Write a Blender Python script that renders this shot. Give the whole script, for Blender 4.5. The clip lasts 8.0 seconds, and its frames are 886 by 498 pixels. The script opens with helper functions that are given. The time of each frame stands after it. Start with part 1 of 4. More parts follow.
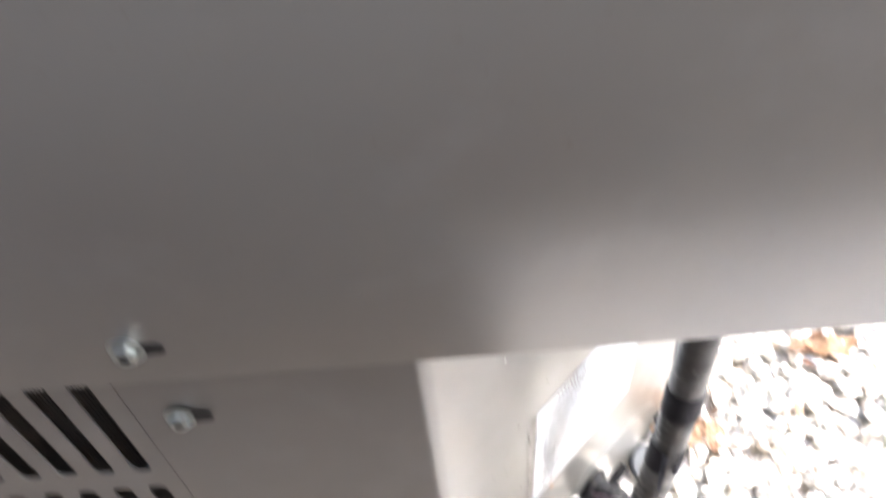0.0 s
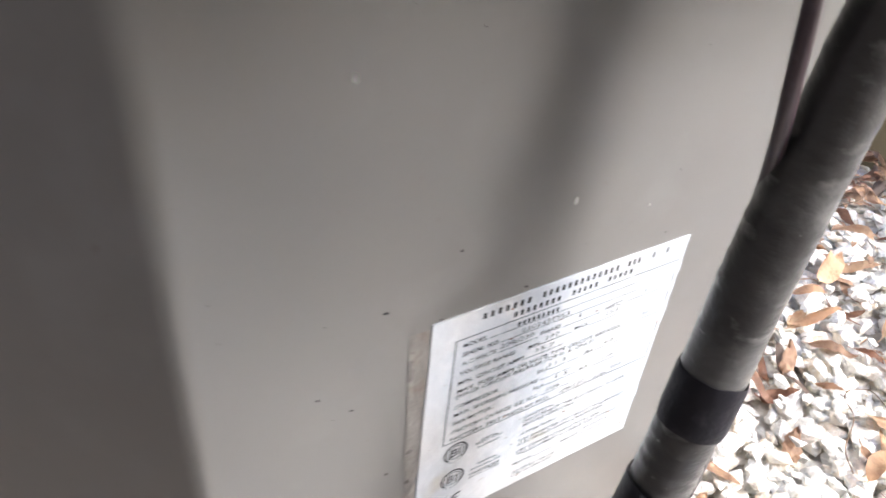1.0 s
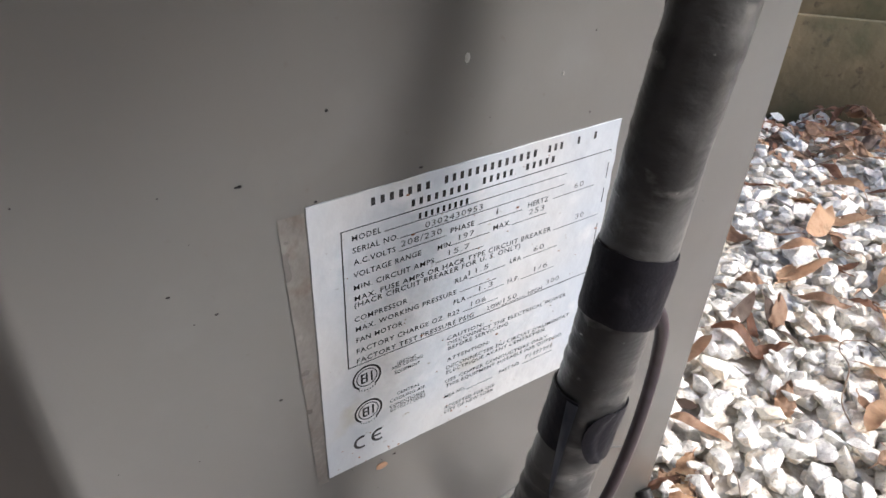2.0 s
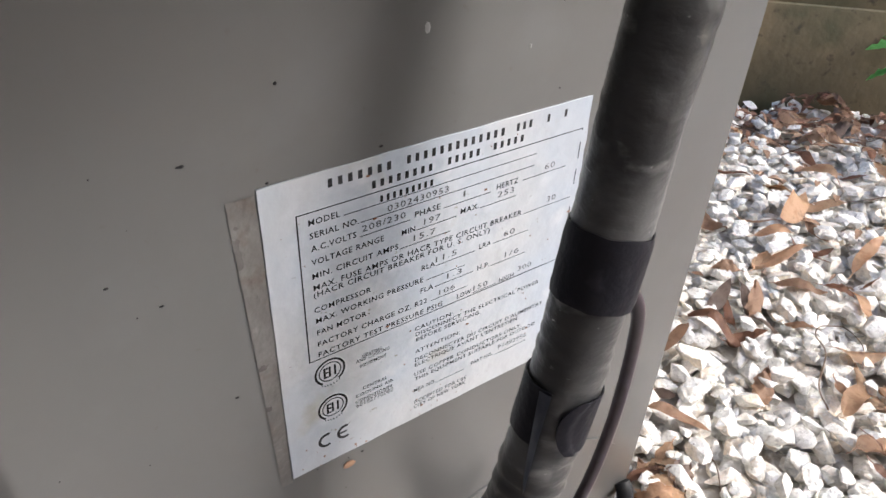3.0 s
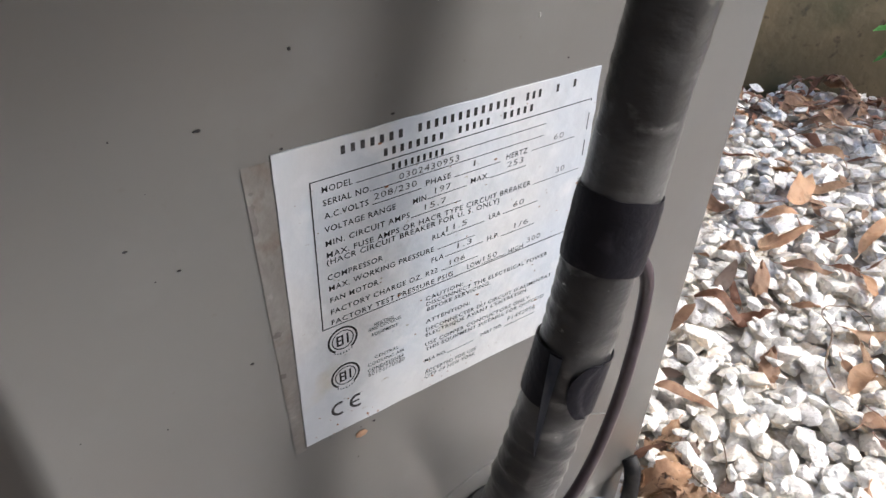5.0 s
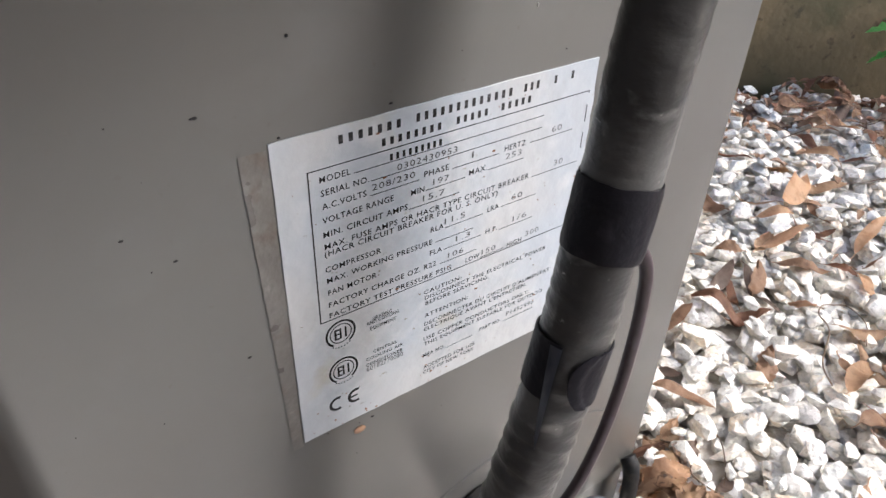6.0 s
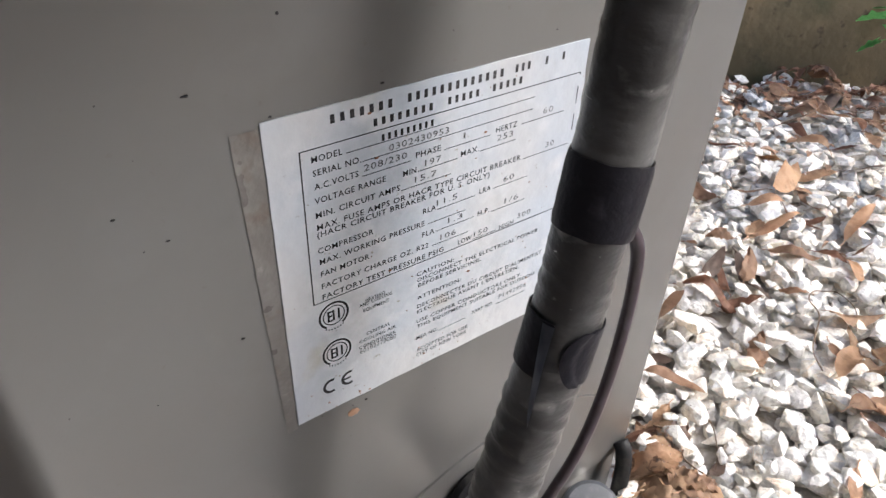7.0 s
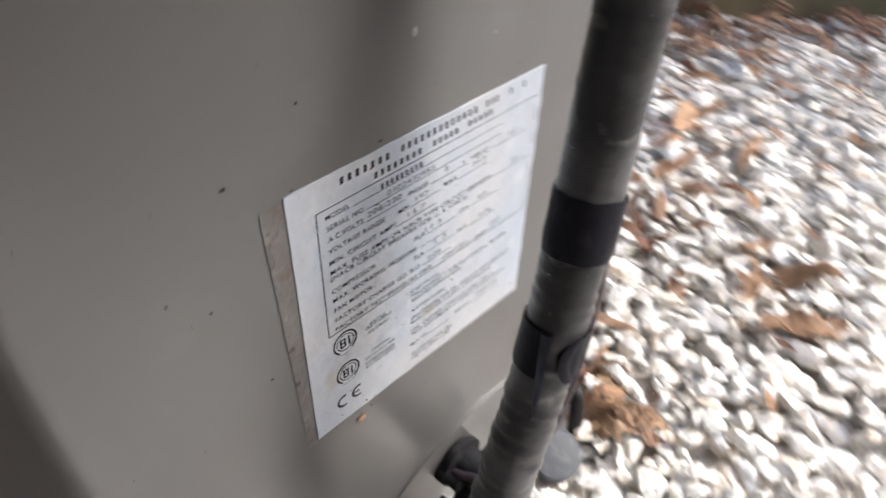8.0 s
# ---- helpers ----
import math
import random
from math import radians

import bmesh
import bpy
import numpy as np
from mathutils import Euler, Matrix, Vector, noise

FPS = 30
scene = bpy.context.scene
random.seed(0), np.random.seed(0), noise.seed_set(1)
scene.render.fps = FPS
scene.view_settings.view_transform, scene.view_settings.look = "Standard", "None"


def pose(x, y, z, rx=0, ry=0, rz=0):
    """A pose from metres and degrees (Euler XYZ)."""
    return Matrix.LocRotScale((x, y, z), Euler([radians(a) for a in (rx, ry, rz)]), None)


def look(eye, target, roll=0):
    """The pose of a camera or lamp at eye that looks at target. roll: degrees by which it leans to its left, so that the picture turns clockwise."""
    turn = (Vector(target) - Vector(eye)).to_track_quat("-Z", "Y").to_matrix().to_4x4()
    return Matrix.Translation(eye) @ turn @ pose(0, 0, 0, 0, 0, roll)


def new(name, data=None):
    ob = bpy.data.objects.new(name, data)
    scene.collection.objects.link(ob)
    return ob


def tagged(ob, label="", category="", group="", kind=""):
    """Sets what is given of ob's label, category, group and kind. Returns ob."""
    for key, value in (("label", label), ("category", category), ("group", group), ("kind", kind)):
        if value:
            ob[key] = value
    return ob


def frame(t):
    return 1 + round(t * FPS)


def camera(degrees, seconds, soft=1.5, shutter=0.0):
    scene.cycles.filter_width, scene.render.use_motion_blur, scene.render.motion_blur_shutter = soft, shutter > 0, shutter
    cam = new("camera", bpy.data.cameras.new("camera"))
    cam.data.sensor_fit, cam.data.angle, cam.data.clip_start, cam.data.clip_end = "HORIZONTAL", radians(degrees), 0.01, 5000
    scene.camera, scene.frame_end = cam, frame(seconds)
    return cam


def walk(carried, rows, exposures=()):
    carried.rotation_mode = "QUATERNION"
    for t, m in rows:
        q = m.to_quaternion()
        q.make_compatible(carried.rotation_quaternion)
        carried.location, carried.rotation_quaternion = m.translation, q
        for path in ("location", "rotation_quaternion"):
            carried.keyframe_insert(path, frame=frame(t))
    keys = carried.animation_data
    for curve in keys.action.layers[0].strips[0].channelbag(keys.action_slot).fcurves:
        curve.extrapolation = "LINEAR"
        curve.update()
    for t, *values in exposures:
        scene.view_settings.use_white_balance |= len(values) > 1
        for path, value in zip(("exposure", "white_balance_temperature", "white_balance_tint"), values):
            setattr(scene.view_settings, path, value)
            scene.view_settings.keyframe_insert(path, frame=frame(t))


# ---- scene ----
cam = camera(63.4, 8.0, soft=1.6, shutter=0.25)
PATH = [
    (0, (-0.2176, -0.1492, 0.8181), (-0.0991, -0.0249, 0.6364), -5.59),
    (0.1, (-0.2104, -0.1396, 0.7879), (-0.1000, -0.0283, 0.5932), -2.96),
    (0.2, (-0.2255, -0.1695, 0.7524), (-0.1124, -0.0434, 0.5686), -2.86),
    (0.3, (-0.2218, -0.1727, 0.7221), (-0.1036, -0.0468, 0.5413), -0.55),
    (0.4, (-0.2117, -0.1837, 0.6971), (-0.0948, -0.0393, 0.5298), -2.90),
    (0.5, (-0.2074, -0.1900, 0.6646), (-0.0926, -0.0317, 0.5087), -2.95),
    (0.6, (-0.1798, -0.1715, 0.6475), (-0.0732, -0.0188, 0.4807), -0.80),
    (0.7, (-0.1726, -0.1749, 0.6108), (-0.0628, -0.0147, 0.4534), 0.97),
    (0.8, (-0.1573, -0.1713, 0.5790), (-0.0446, -0.0107, 0.4240), 1.79),
    (0.9, (-0.1409, -0.1807, 0.5710), (-0.0393, -0.0122, 0.4168), 1.07),
    (1, (-0.1207, -0.1728, 0.5553), (-0.0041, -0.0076, 0.4083), 6.00),
    (1.2, (-0.0892, -0.1895, 0.5402), (0.0270, -0.0205, 0.3973), 4.18),
    (1.5, (-0.0829, -0.2021, 0.5191), (0.0301, -0.0337, 0.3730), 2.72),
    (2, (-0.0772, -0.1955, 0.4944), (0.0387, -0.0270, 0.3505), 2.49),
    (3.3, (-0.0665, -0.1901, 0.4796), (0.0558, -0.0273, 0.3346), 2.81),
    (3.5, (-0.0675, -0.1925, 0.4777), (0.0537, -0.0292, 0.3324), 2.75),
    (4, (-0.0704, -0.1922, 0.4793), (0.0500, -0.0284, 0.3339), 2.38),
    (4.5, (-0.0737, -0.1901, 0.4745), (0.0482, -0.0290, 0.3272), 2.48),
    (4.7, (-0.0729, -0.1943, 0.4781), (0.0462, -0.0314, 0.3305), 2.26),
    (5.8, (-0.0753, -0.1956, 0.4729), (0.0459, -0.0341, 0.3255), 2.21),
    (6, (-0.0752, -0.1959, 0.4720), (0.0461, -0.0332, 0.3261), 2.22),
    (6.5, (-0.0730, -0.1984, 0.4693), (0.0495, -0.0373, 0.3226), 2.00),
    (7, (-0.0771, -0.1990, 0.4685), (0.0455, -0.0389, 0.3209), 2.30),
    (7.5, (-0.0806, -0.1979, 0.4670), (0.0401, -0.0368, 0.3187), 1.94),
    (7.8, (-0.0867, -0.2017, 0.4842), (0.0364, -0.0394, 0.3392), 1.36),
    (7.9, (-0.0899, -0.1938, 0.4943), (0.0340, -0.0398, 0.3412), 2.42),
    (8, (-0.1079, -0.1748, 0.5162), (0.0314, -0.0476, 0.3521), 2.21),
]
EXPOSURES = [(0.0, 4.1), (0.3, 3.84), (0.6, 3.45), (1.0, 3.28), (1.6, 2.72), (2.2, 2.47), (7.7, 2.42), (8.0, 2.46)]
walk(cam, [(t, look(eye, target, roll)) for t, eye, target, roll in PATH], EXPOSURES)

# ---- light: bright overcast day between the house wall and an added unseen wall ----
SUN_ELEVATION, SUN_AZIMUTH = 41.0, 132.0  # azimuth clockwise from +y
world = bpy.data.worlds.new("overcast_sky")
scene.world = world
world.use_nodes = True
wn = world.node_tree.nodes
sky = wn.new("ShaderNodeTexSky")
sky.sky_type, sky.sun_disc = "NISHITA", False
sky.sun_elevation, sky.sun_rotation = radians(SUN_ELEVATION), radians(SUN_AZIMUTH)
sky.air_density, sky.dust_density, sky.ozone_density = 0.8, 2.3, 1.0
wn["Background"].inputs["Strength"].default_value = 0.15
world.node_tree.links.new(sky.outputs[0], wn["Background"].inputs["Color"])
sun = new("sun", bpy.data.lights.new("sun", "SUN"))
sun.data.energy, sun.data.angle, sun.data.color = 0.56, radians(26), (0.94, 0.985, 1.0)
az, el = radians(SUN_AZIMUTH), radians(SUN_ELEVATION)
sun.matrix_world = look((0, 0, 0), (-math.sin(az) * math.cos(el), -math.cos(az) * math.cos(el), -math.sin(el)))


# ---- materials ----
def material(name, colour, rough=0.5, metal=0.0, spots=(), bump=0.0, bump_scale=400.0, coat=0.0, rough_vary=0.0, random_tint=0.0, island=False, stretch=None, sheen=0.5):
    """A surface with noise stains: spots are (colour, scale, low, high) layers laid over the base."""
    mat = bpy.data.materials.new(name)
    mat.use_nodes = True
    nt = mat.node_tree
    n, l = nt.nodes, nt.links
    b = n["Principled BSDF"]
    b.inputs["Roughness"].default_value, b.inputs["Metallic"].default_value = rough, metal
    b.inputs["Coat Weight"].default_value, b.inputs["Coat Roughness"].default_value = coat, 0.24
    b.inputs["Specular IOR Level"].default_value = sheen
    where = n.new("ShaderNodeNewGeometry").outputs["Position"]
    if stretch:
        scale = n.new("ShaderNodeVectorMath")
        scale.operation = "MULTIPLY"
        scale.inputs[1].default_value = stretch
        l.new(where, scale.inputs[0])
        where = scale.outputs[0]
    rgb = n.new("ShaderNodeRGB")
    rgb.outputs[0].default_value = (*colour, 1)
    last = rgb.outputs[0]
    for other, scale, low, high in spots:
        tex = n.new("ShaderNodeTexNoise")
        tex.inputs["Scale"].default_value, tex.inputs["Detail"].default_value = scale, 6.0
        l.new(where, tex.inputs["Vector"])
        ramp = n.new("ShaderNodeMapRange")
        ramp.inputs["From Min"].default_value, ramp.inputs["From Max"].default_value = low, high
        l.new(tex.outputs["Fac"], ramp.inputs["Value"])
        mix = n.new("ShaderNodeMix")
        mix.data_type = "RGBA"
        mix.inputs[7].default_value = (*other, 1)
        l.new(ramp.outputs[0], mix.inputs[0])
        l.new(last, mix.inputs[6])
        last = mix.outputs[2]
    if random_tint:
        rnd = where_random(n, island)
        span = n.new("ShaderNodeMapRange")
        span.inputs["To Min"].default_value, span.inputs["To Max"].default_value = 1 - random_tint, 1 + random_tint
        l.new(rnd, span.inputs["Value"])
        hsv = n.new("ShaderNodeHueSaturation")
        l.new(span.outputs[0], hsv.inputs["Value"])
        l.new(last, hsv.inputs["Color"])
        last = hsv.outputs[0]
    l.new(last, b.inputs["Base Color"])
    if rough_vary:
        tex = n.new("ShaderNodeTexNoise")
        tex.inputs["Scale"].default_value, tex.inputs["Detail"].default_value = 35.0, 5.0
        l.new(where, tex.inputs["Vector"])
        span = n.new("ShaderNodeMapRange")
        span.inputs["To Min"].default_value, span.inputs["To Max"].default_value = rough - rough_vary, rough + rough_vary
        l.new(tex.outputs["Fac"], span.inputs["Value"])
        l.new(span.outputs[0], b.inputs["Roughness"])
    if bump:
        tex = n.new("ShaderNodeTexNoise")
        tex.inputs["Scale"].default_value, tex.inputs["Detail"].default_value = bump_scale, 5.0
        l.new(where, tex.inputs["Vector"])
        bp = n.new("ShaderNodeBump")
        bp.inputs["Strength"].default_value, bp.inputs["Distance"].default_value = bump, 0.6 / bump_scale
        l.new(tex.outputs["Fac"], bp.inputs["Height"])
        l.new(bp.outputs[0], b.inputs["Normal"])
    return mat


def where_random(n, island):
    if island:
        return n.new("ShaderNodeNewGeometry").outputs["Random Per Island"]
    return n.new("ShaderNodeObjectInfo").outputs["Random"]


def stone_material(name, island):
    """Crushed marble: white, cream, cool grey and tan pieces with veins and dust."""
    mat = material(name, (0.6, 0.6, 0.6), rough=0.85, bump=1.0, bump_scale=170.0)
    nt = mat.node_tree
    n, l = nt.nodes, nt.links
    rnd = where_random(n, island)
    ramp = n.new("ShaderNodeValToRGB")
    ramp.color_ramp.interpolation = "LINEAR"
    tones = [(0.0, (0.82, 0.79, 0.72)), (0.2, (0.86, 0.84, 0.80)), (0.36, (0.61, 0.59, 0.56)), (0.5, (0.83, 0.77, 0.67)),
             (0.62, (0.53, 0.53, 0.53)), (0.74, (0.85, 0.83, 0.80)), (0.86, (0.72, 0.60, 0.47)), (1.0, (0.80, 0.78, 0.76))]
    while len(ramp.color_ramp.elements) < len(tones):
        ramp.color_ramp.elements.new(0.5)
    for e, (at, c) in zip(ramp.color_ramp.elements, tones):
        e.position, e.color = at, (*c, 1)
    l.new(rnd, ramp.inputs[0])
    where = n.new("ShaderNodeNewGeometry").outputs["Position"]
    last = ramp.outputs[0]
    for other, scale, low, high, amount in (((0.36, 0.35, 0.34), 110.0, 0.52, 0.70, 0.45), ((0.55, 0.45, 0.32), 42.0, 0.55, 0.70, 0.45), ((0.27, 0.25, 0.23), 330.0, 0.57, 0.68, 0.5), ((0.90, 0.89, 0.86), 240.0, 0.52, 0.7, 0.6)):
        tex = n.new("ShaderNodeTexNoise")
        tex.inputs["Scale"].default_value, tex.inputs["Detail"].default_value, tex.inputs["Distortion"].default_value = scale, 7.0, 0.8
        l.new(where, tex.inputs["Vector"])
        span = n.new("ShaderNodeMapRange")
        span.inputs["From Min"].default_value, span.inputs["From Max"].default_value, span.inputs["To Max"].default_value = low, high, amount
        l.new(tex.outputs["Fac"], span.inputs["Value"])
        mix = n.new("ShaderNodeMix")
        mix.data_type = "RGBA"
        mix.inputs[7].default_value = (*other, 1)
        l.new(span.outputs[0], mix.inputs[0])
        l.new(last, mix.inputs[6])
        last = mix.outputs[2]
    l.new(last, n["Principled BSDF"].inputs["Base Color"])
    return mat


PAINT = material("grey_enamel_paint", (0.089, 0.089, 0.087), rough=0.34, rough_vary=0.07, bump=0.05, bump_scale=900.0, coat=1.0, sheen=0.7,
                 spots=(((0.085, 0.082, 0.079), 9.0, 0.48, 0.75), ((0.105, 0.106, 0.106), 22.0, 0.56, 0.8), ((0.072, 0.065, 0.057), 160.0, 0.68, 0.8)))
COIL = material("dark_coil_fins", (0.025, 0.022, 0.02), rough=0.6, spots=(((0.06, 0.045, 0.035), 80.0, 0.5, 0.7),))
FOIL = material("pale_blue_white_label", (0.362, 0.403, 0.462), rough=0.32, rough_vary=0.10, bump=0.12, bump_scale=60.0,
                spots=(((0.405, 0.42, 0.442), 12.0, 0.42, 0.60), ((0.36, 0.34, 0.29), 34.0, 0.62, 0.80), ((0.44, 0.465, 0.495), 60.0, 0.56, 0.74), ((0.25, 0.20, 0.15), 260.0, 0.70, 0.78)))
INK = material("black_ink", (0.016, 0.016, 0.019), rough=0.6, spots=(((0.06, 0.06, 0.07), 500.0, 0.5, 0.75),))
TYPE_INK = material("faded_typed_ink", (0.075, 0.075, 0.083), rough=0.6, spots=(((0.19, 0.19, 0.20), 700.0, 0.48, 0.68),))
CLEAR_TAPE = material("aged_clear_tape", (0.112, 0.106, 0.101), rough=0.30, rough_vary=0.12, bump=0.25, bump_scale=90.0, coat=0.3,
                      spots=(((0.150, 0.146, 0.141), 45.0, 0.50, 0.66), ((0.105, 0.088, 0.076), 110.0, 0.56, 0.72), ((0.24, 0.235, 0.23), 75.0, 0.66, 0.76)))
FOAM = material("weathered_pipe_foam", (0.027, 0.027, 0.028), rough=0.37, rough_vary=0.1, coat=0.6, sheen=0.3, bump=0.24, bump_scale=240.0,
                spots=(((0.090, 0.091, 0.092), 26.0, 0.47, 0.68), ((0.022, 0.022, 0.023), 50.0, 0.53, 0.68), ((0.150, 0.150, 0.148), 85.0, 0.60, 0.78), ((0.36, 0.36, 0.35), 300.0, 0.71, 0.80)), stretch=(0.62, 0.62, 1.25))
BLACK_TAPE = material("black_electrical_tape", (0.007, 0.0065, 0.0105), rough=0.5, rough_vary=0.08, sheen=0.22, bump=0.2, bump_scale=350.0, spots=(((0.02, 0.02, 0.026), 120.0, 0.55, 0.75),))
# Black tape lightened to bluish grey: the flap's glossy highlight is painted in.
TAPE_HIGHLIGHT = material("black_tape_highlight", (0.045, 0.050, 0.068), rough=0.35, spots=(((0.09, 0.095, 0.115), 90.0, 0.5, 0.7),))
CABLE = material("brown_cable_sheath", (0.040, 0.027, 0.034), rough=0.34, spots=(((0.062, 0.05, 0.065), 150.0, 0.5, 0.75),))
RED_WIRE = material("orange_red_wire", (0.24, 0.06, 0.03), rough=0.4, spots=(((0.2, 0.05, 0.03), 200.0, 0.5, 0.7),))
RUBBER = material("black_rubber", (0.012, 0.012, 0.014), rough=0.55, sheen=0.2, spots=(((0.03, 0.029, 0.027), 120.0, 0.5, 0.7),))
ZINC = material("zinc_plated_steel", (0.36, 0.40, 0.40), rough=0.28, metal=1.0, spots=(((0.32, 0.31, 0.28), 300.0, 0.5, 0.7),))
GREY_CAP = material("grey_plastic", (0.055, 0.06, 0.068), rough=0.5, spots=(((0.09, 0.095, 0.105), 120.0, 0.5, 0.7),))
CONCRETE = material("stained_concrete", (0.135, 0.108, 0.062), rough=0.9, bump=0.16, bump_scale=70.0,
                    spots=(((0.090, 0.077, 0.043), 4.0, 0.40, 0.60), ((0.172, 0.132, 0.075), 14.0, 0.52, 0.72), ((0.048, 0.036, 0.024), 60.0, 0.60, 0.74), ((0.068, 0.068, 0.034), 9.0, 0.56, 0.72)))
ADDED_WALL = material("added_wall_render", (0.27, 0.235, 0.20), rough=0.9, bump=0.3, bump_scale=90.0, spots=(((0.19, 0.15, 0.12), 3.0, 0.42, 0.65),))
DARK = material("painted_crawl_space_dark", (0.018, 0.016, 0.014), rough=0.95, spots=(((0.03, 0.026, 0.022), 12.0, 0.45, 0.65),))
SOIL = material("added_dark_soil", (0.060, 0.048, 0.036), rough=0.95, bump=0.9, bump_scale=110.0, spots=(((0.12, 0.10, 0.08), 55.0, 0.5, 0.6), ((0.03, 0.024, 0.018), 30.0, 0.52, 0.68)))
FINES = material("pale_gravel_fines", (0.44, 0.40, 0.35), rough=0.95, bump=0.9, bump_scale=140.0, spots=(((0.55, 0.53, 0.50), 70.0, 0.5, 0.6), ((0.20, 0.16, 0.12), 40.0, 0.55, 0.7)))
STONE = stone_material("marble_chip", False)
STONES = stone_material("marble_chips", True)


def leaf_material(name, colour, dark):
    return material(name, colour, rough=0.6, bump=0.4, bump_scale=160.0, random_tint=0.22,
                    spots=((dark, 70.0, 0.5, 0.68), (tuple(0.62 * v for v in dark), 110.0, 0.58, 0.80)))


TAN = leaf_material("tan_dry_leaf", (0.47, 0.30, 0.185), (0.34, 0.20, 0.12))
PALE = leaf_material("pale_dry_leaf", (0.55, 0.37, 0.235), (0.45, 0.26, 0.15))
BROWN = leaf_material("brown_dry_leaf", (0.23, 0.11, 0.065), (0.13, 0.06, 0.036))
RUST = leaf_material("rust_dry_leaf", (0.36, 0.22, 0.14), (0.25, 0.14, 0.085))
GREY = leaf_material("grey_brown_dry_leaf", (0.24, 0.17, 0.135), (0.14, 0.095, 0.075))
GREEN = leaf_material("fresh_green_leaf", (0.10, 0.30, 0.075), (0.06, 0.21, 0.05))
STRAW = material("dry_twig", (0.13, 0.085, 0.055), rough=0.8, spots=(((0.24, 0.17, 0.11), 80.0, 0.5, 0.7),))


# ---- builders ----
def link(name, bm, mat, smooth=None):
    me = bpy.data.meshes.new(name)
    bm.normal_update()
    bm.to_mesh(me)
    bm.free()
    me.materials.append(mat)
    if smooth is not None:
        for p in me.polygons:
            p.use_smooth = True
        me.set_sharp_from_angle(angle=radians(smooth))
    return new(name, me)


def part(name, bm, mat, parent, label="", smooth=35, kind=""):
    """One mesh, given in world coordinates, under a thing or a part."""
    ob = link(name, bm, mat, smooth)
    ob.parent = parent
    if parent.parent is None:
        ob.matrix_parent_inverse = parent.matrix_basis.inverted()
    return tagged(ob, label=label, kind=kind)


def thing(name, at, label, category, group="", kind=""):
    ob = new(name)
    ob.empty_display_size = 0.02
    ob.matrix_basis = Matrix.Translation(at)
    return tagged(ob, label=label, category=category, group=group, kind=kind)


def box(lo, hi, m=Matrix(), bevel=0.0, bm=None):
    bm = bm or bmesh.new()
    made = bmesh.ops.create_cube(bm, size=1.0)["verts"]
    for v in made:
        v.co = Vector([lo[i] + (v.co[i] + 0.5) * (hi[i] - lo[i]) for i in range(3)])
    if bevel:
        edges = list({e for v in made for e in v.link_edges})
        made = bmesh.ops.bevel(bm, geom=edges, offset=bevel, segments=2, profile=0.5, affect="EDGES")["verts"]
        made = list({v for v in bm.verts if v.is_valid}) if len(bm.verts) == len(made) else made
    for v in set(made):
        v.co = m @ v.co
    return bm


def smooth_line(points, steps=8):
    """A Catmull-Rom line through the points."""
    p = [Vector(q) for q in points]
    p = [2 * p[0] - p[1], *p, 2 * p[-1] - p[-2]]
    out = []
    for i in range(1, len(p) - 2):
        for k in range(steps):
            t = k / steps
            out.append(0.5 * (2 * p[i] + (p[i + 1] - p[i - 1]) * t + (2 * p[i - 1] - 5 * p[i] + 4 * p[i + 1] - p[i + 2]) * t * t
                              + (3 * p[i] - p[i - 1] - 3 * p[i + 1] + p[i + 2]) * t ** 3))
    return out + [p[-2]]


def tube(line, radius, sides=12, bm=None, ends=True):
    """A tube round a line; radius is a number or a function of (share of the length, angle, place)."""
    bm = bm or bmesh.new()
    rings, up = [], Vector((0.31, 0.95, 0.05))
    for i, p in enumerate(line):
        way = (line[min(i + 1, len(line) - 1)] - line[max(i - 1, 0)]).normalized()
        side = way.cross(up).normalized()
        up = side.cross(way).normalized()
        ring = []
        for k in range(sides):
            a = 2 * math.pi * k / sides
            r = radius(i / (len(line) - 1), a, p) if callable(radius) else radius
            ring.append(bm.verts.new(p + r * (math.cos(a) * side + math.sin(a) * up)))
        rings.append(ring)
    for a, b in zip(rings, rings[1:]):
        for k in range(sides):
            bm.faces.new((a[k], b[k], b[(k + 1) % sides], a[(k + 1) % sides]))
    if ends:
        bm.faces.new(rings[0])
        bm.faces.new(rings[-1][::-1])
    bmesh.ops.recalc_face_normals(bm, faces=bm.faces)
    return bm


def turned(profile, m, sides=24, bm=None):
    """A lathe shape: profile is (radius, height) from bottom to top, about z, placed by m."""
    bm = bm or bmesh.new()
    rings = [[bm.verts.new(m @ Vector((r * math.cos(2 * math.pi * k / sides), r * math.sin(2 * math.pi * k / sides), h))) for k in range(sides)] for r, h in profile]
    for a, b in zip(rings, rings[1:]):
        for k in range(sides):
            bm.faces.new((a[k], a[(k + 1) % sides], b[(k + 1) % sides], b[k]))
    bm.faces.new(rings[0][::-1])
    bm.faces.new(rings[-1])
    return bm


def sheet(outline, holes, m, thick):
    """A flat sheet in the local xz plane with holes through it, thickened towards +y."""
    bm = bmesh.new()
    edges = []
    for loop in (outline, *holes):
        vs = [bm.verts.new((x, 0, z)) for x, z in loop]
        edges += [bm.edges.new((a, b)) for a, b in zip(vs, vs[1:] + vs[:1])]
    faces = [g for g in bmesh.ops.triangle_fill(bm, edges=edges, use_beauty=True, use_dissolve=False)["geom"] if isinstance(g, bmesh.types.BMFace)]
    grown = bmesh.ops.extrude_face_region(bm, geom=faces)
    for g in grown["geom"]:
        if isinstance(g, bmesh.types.BMVert):
            g.co.y += thick
    bmesh.ops.recalc_face_normals(bm, faces=bm.faces)
    bm.transform(m)
    return bm


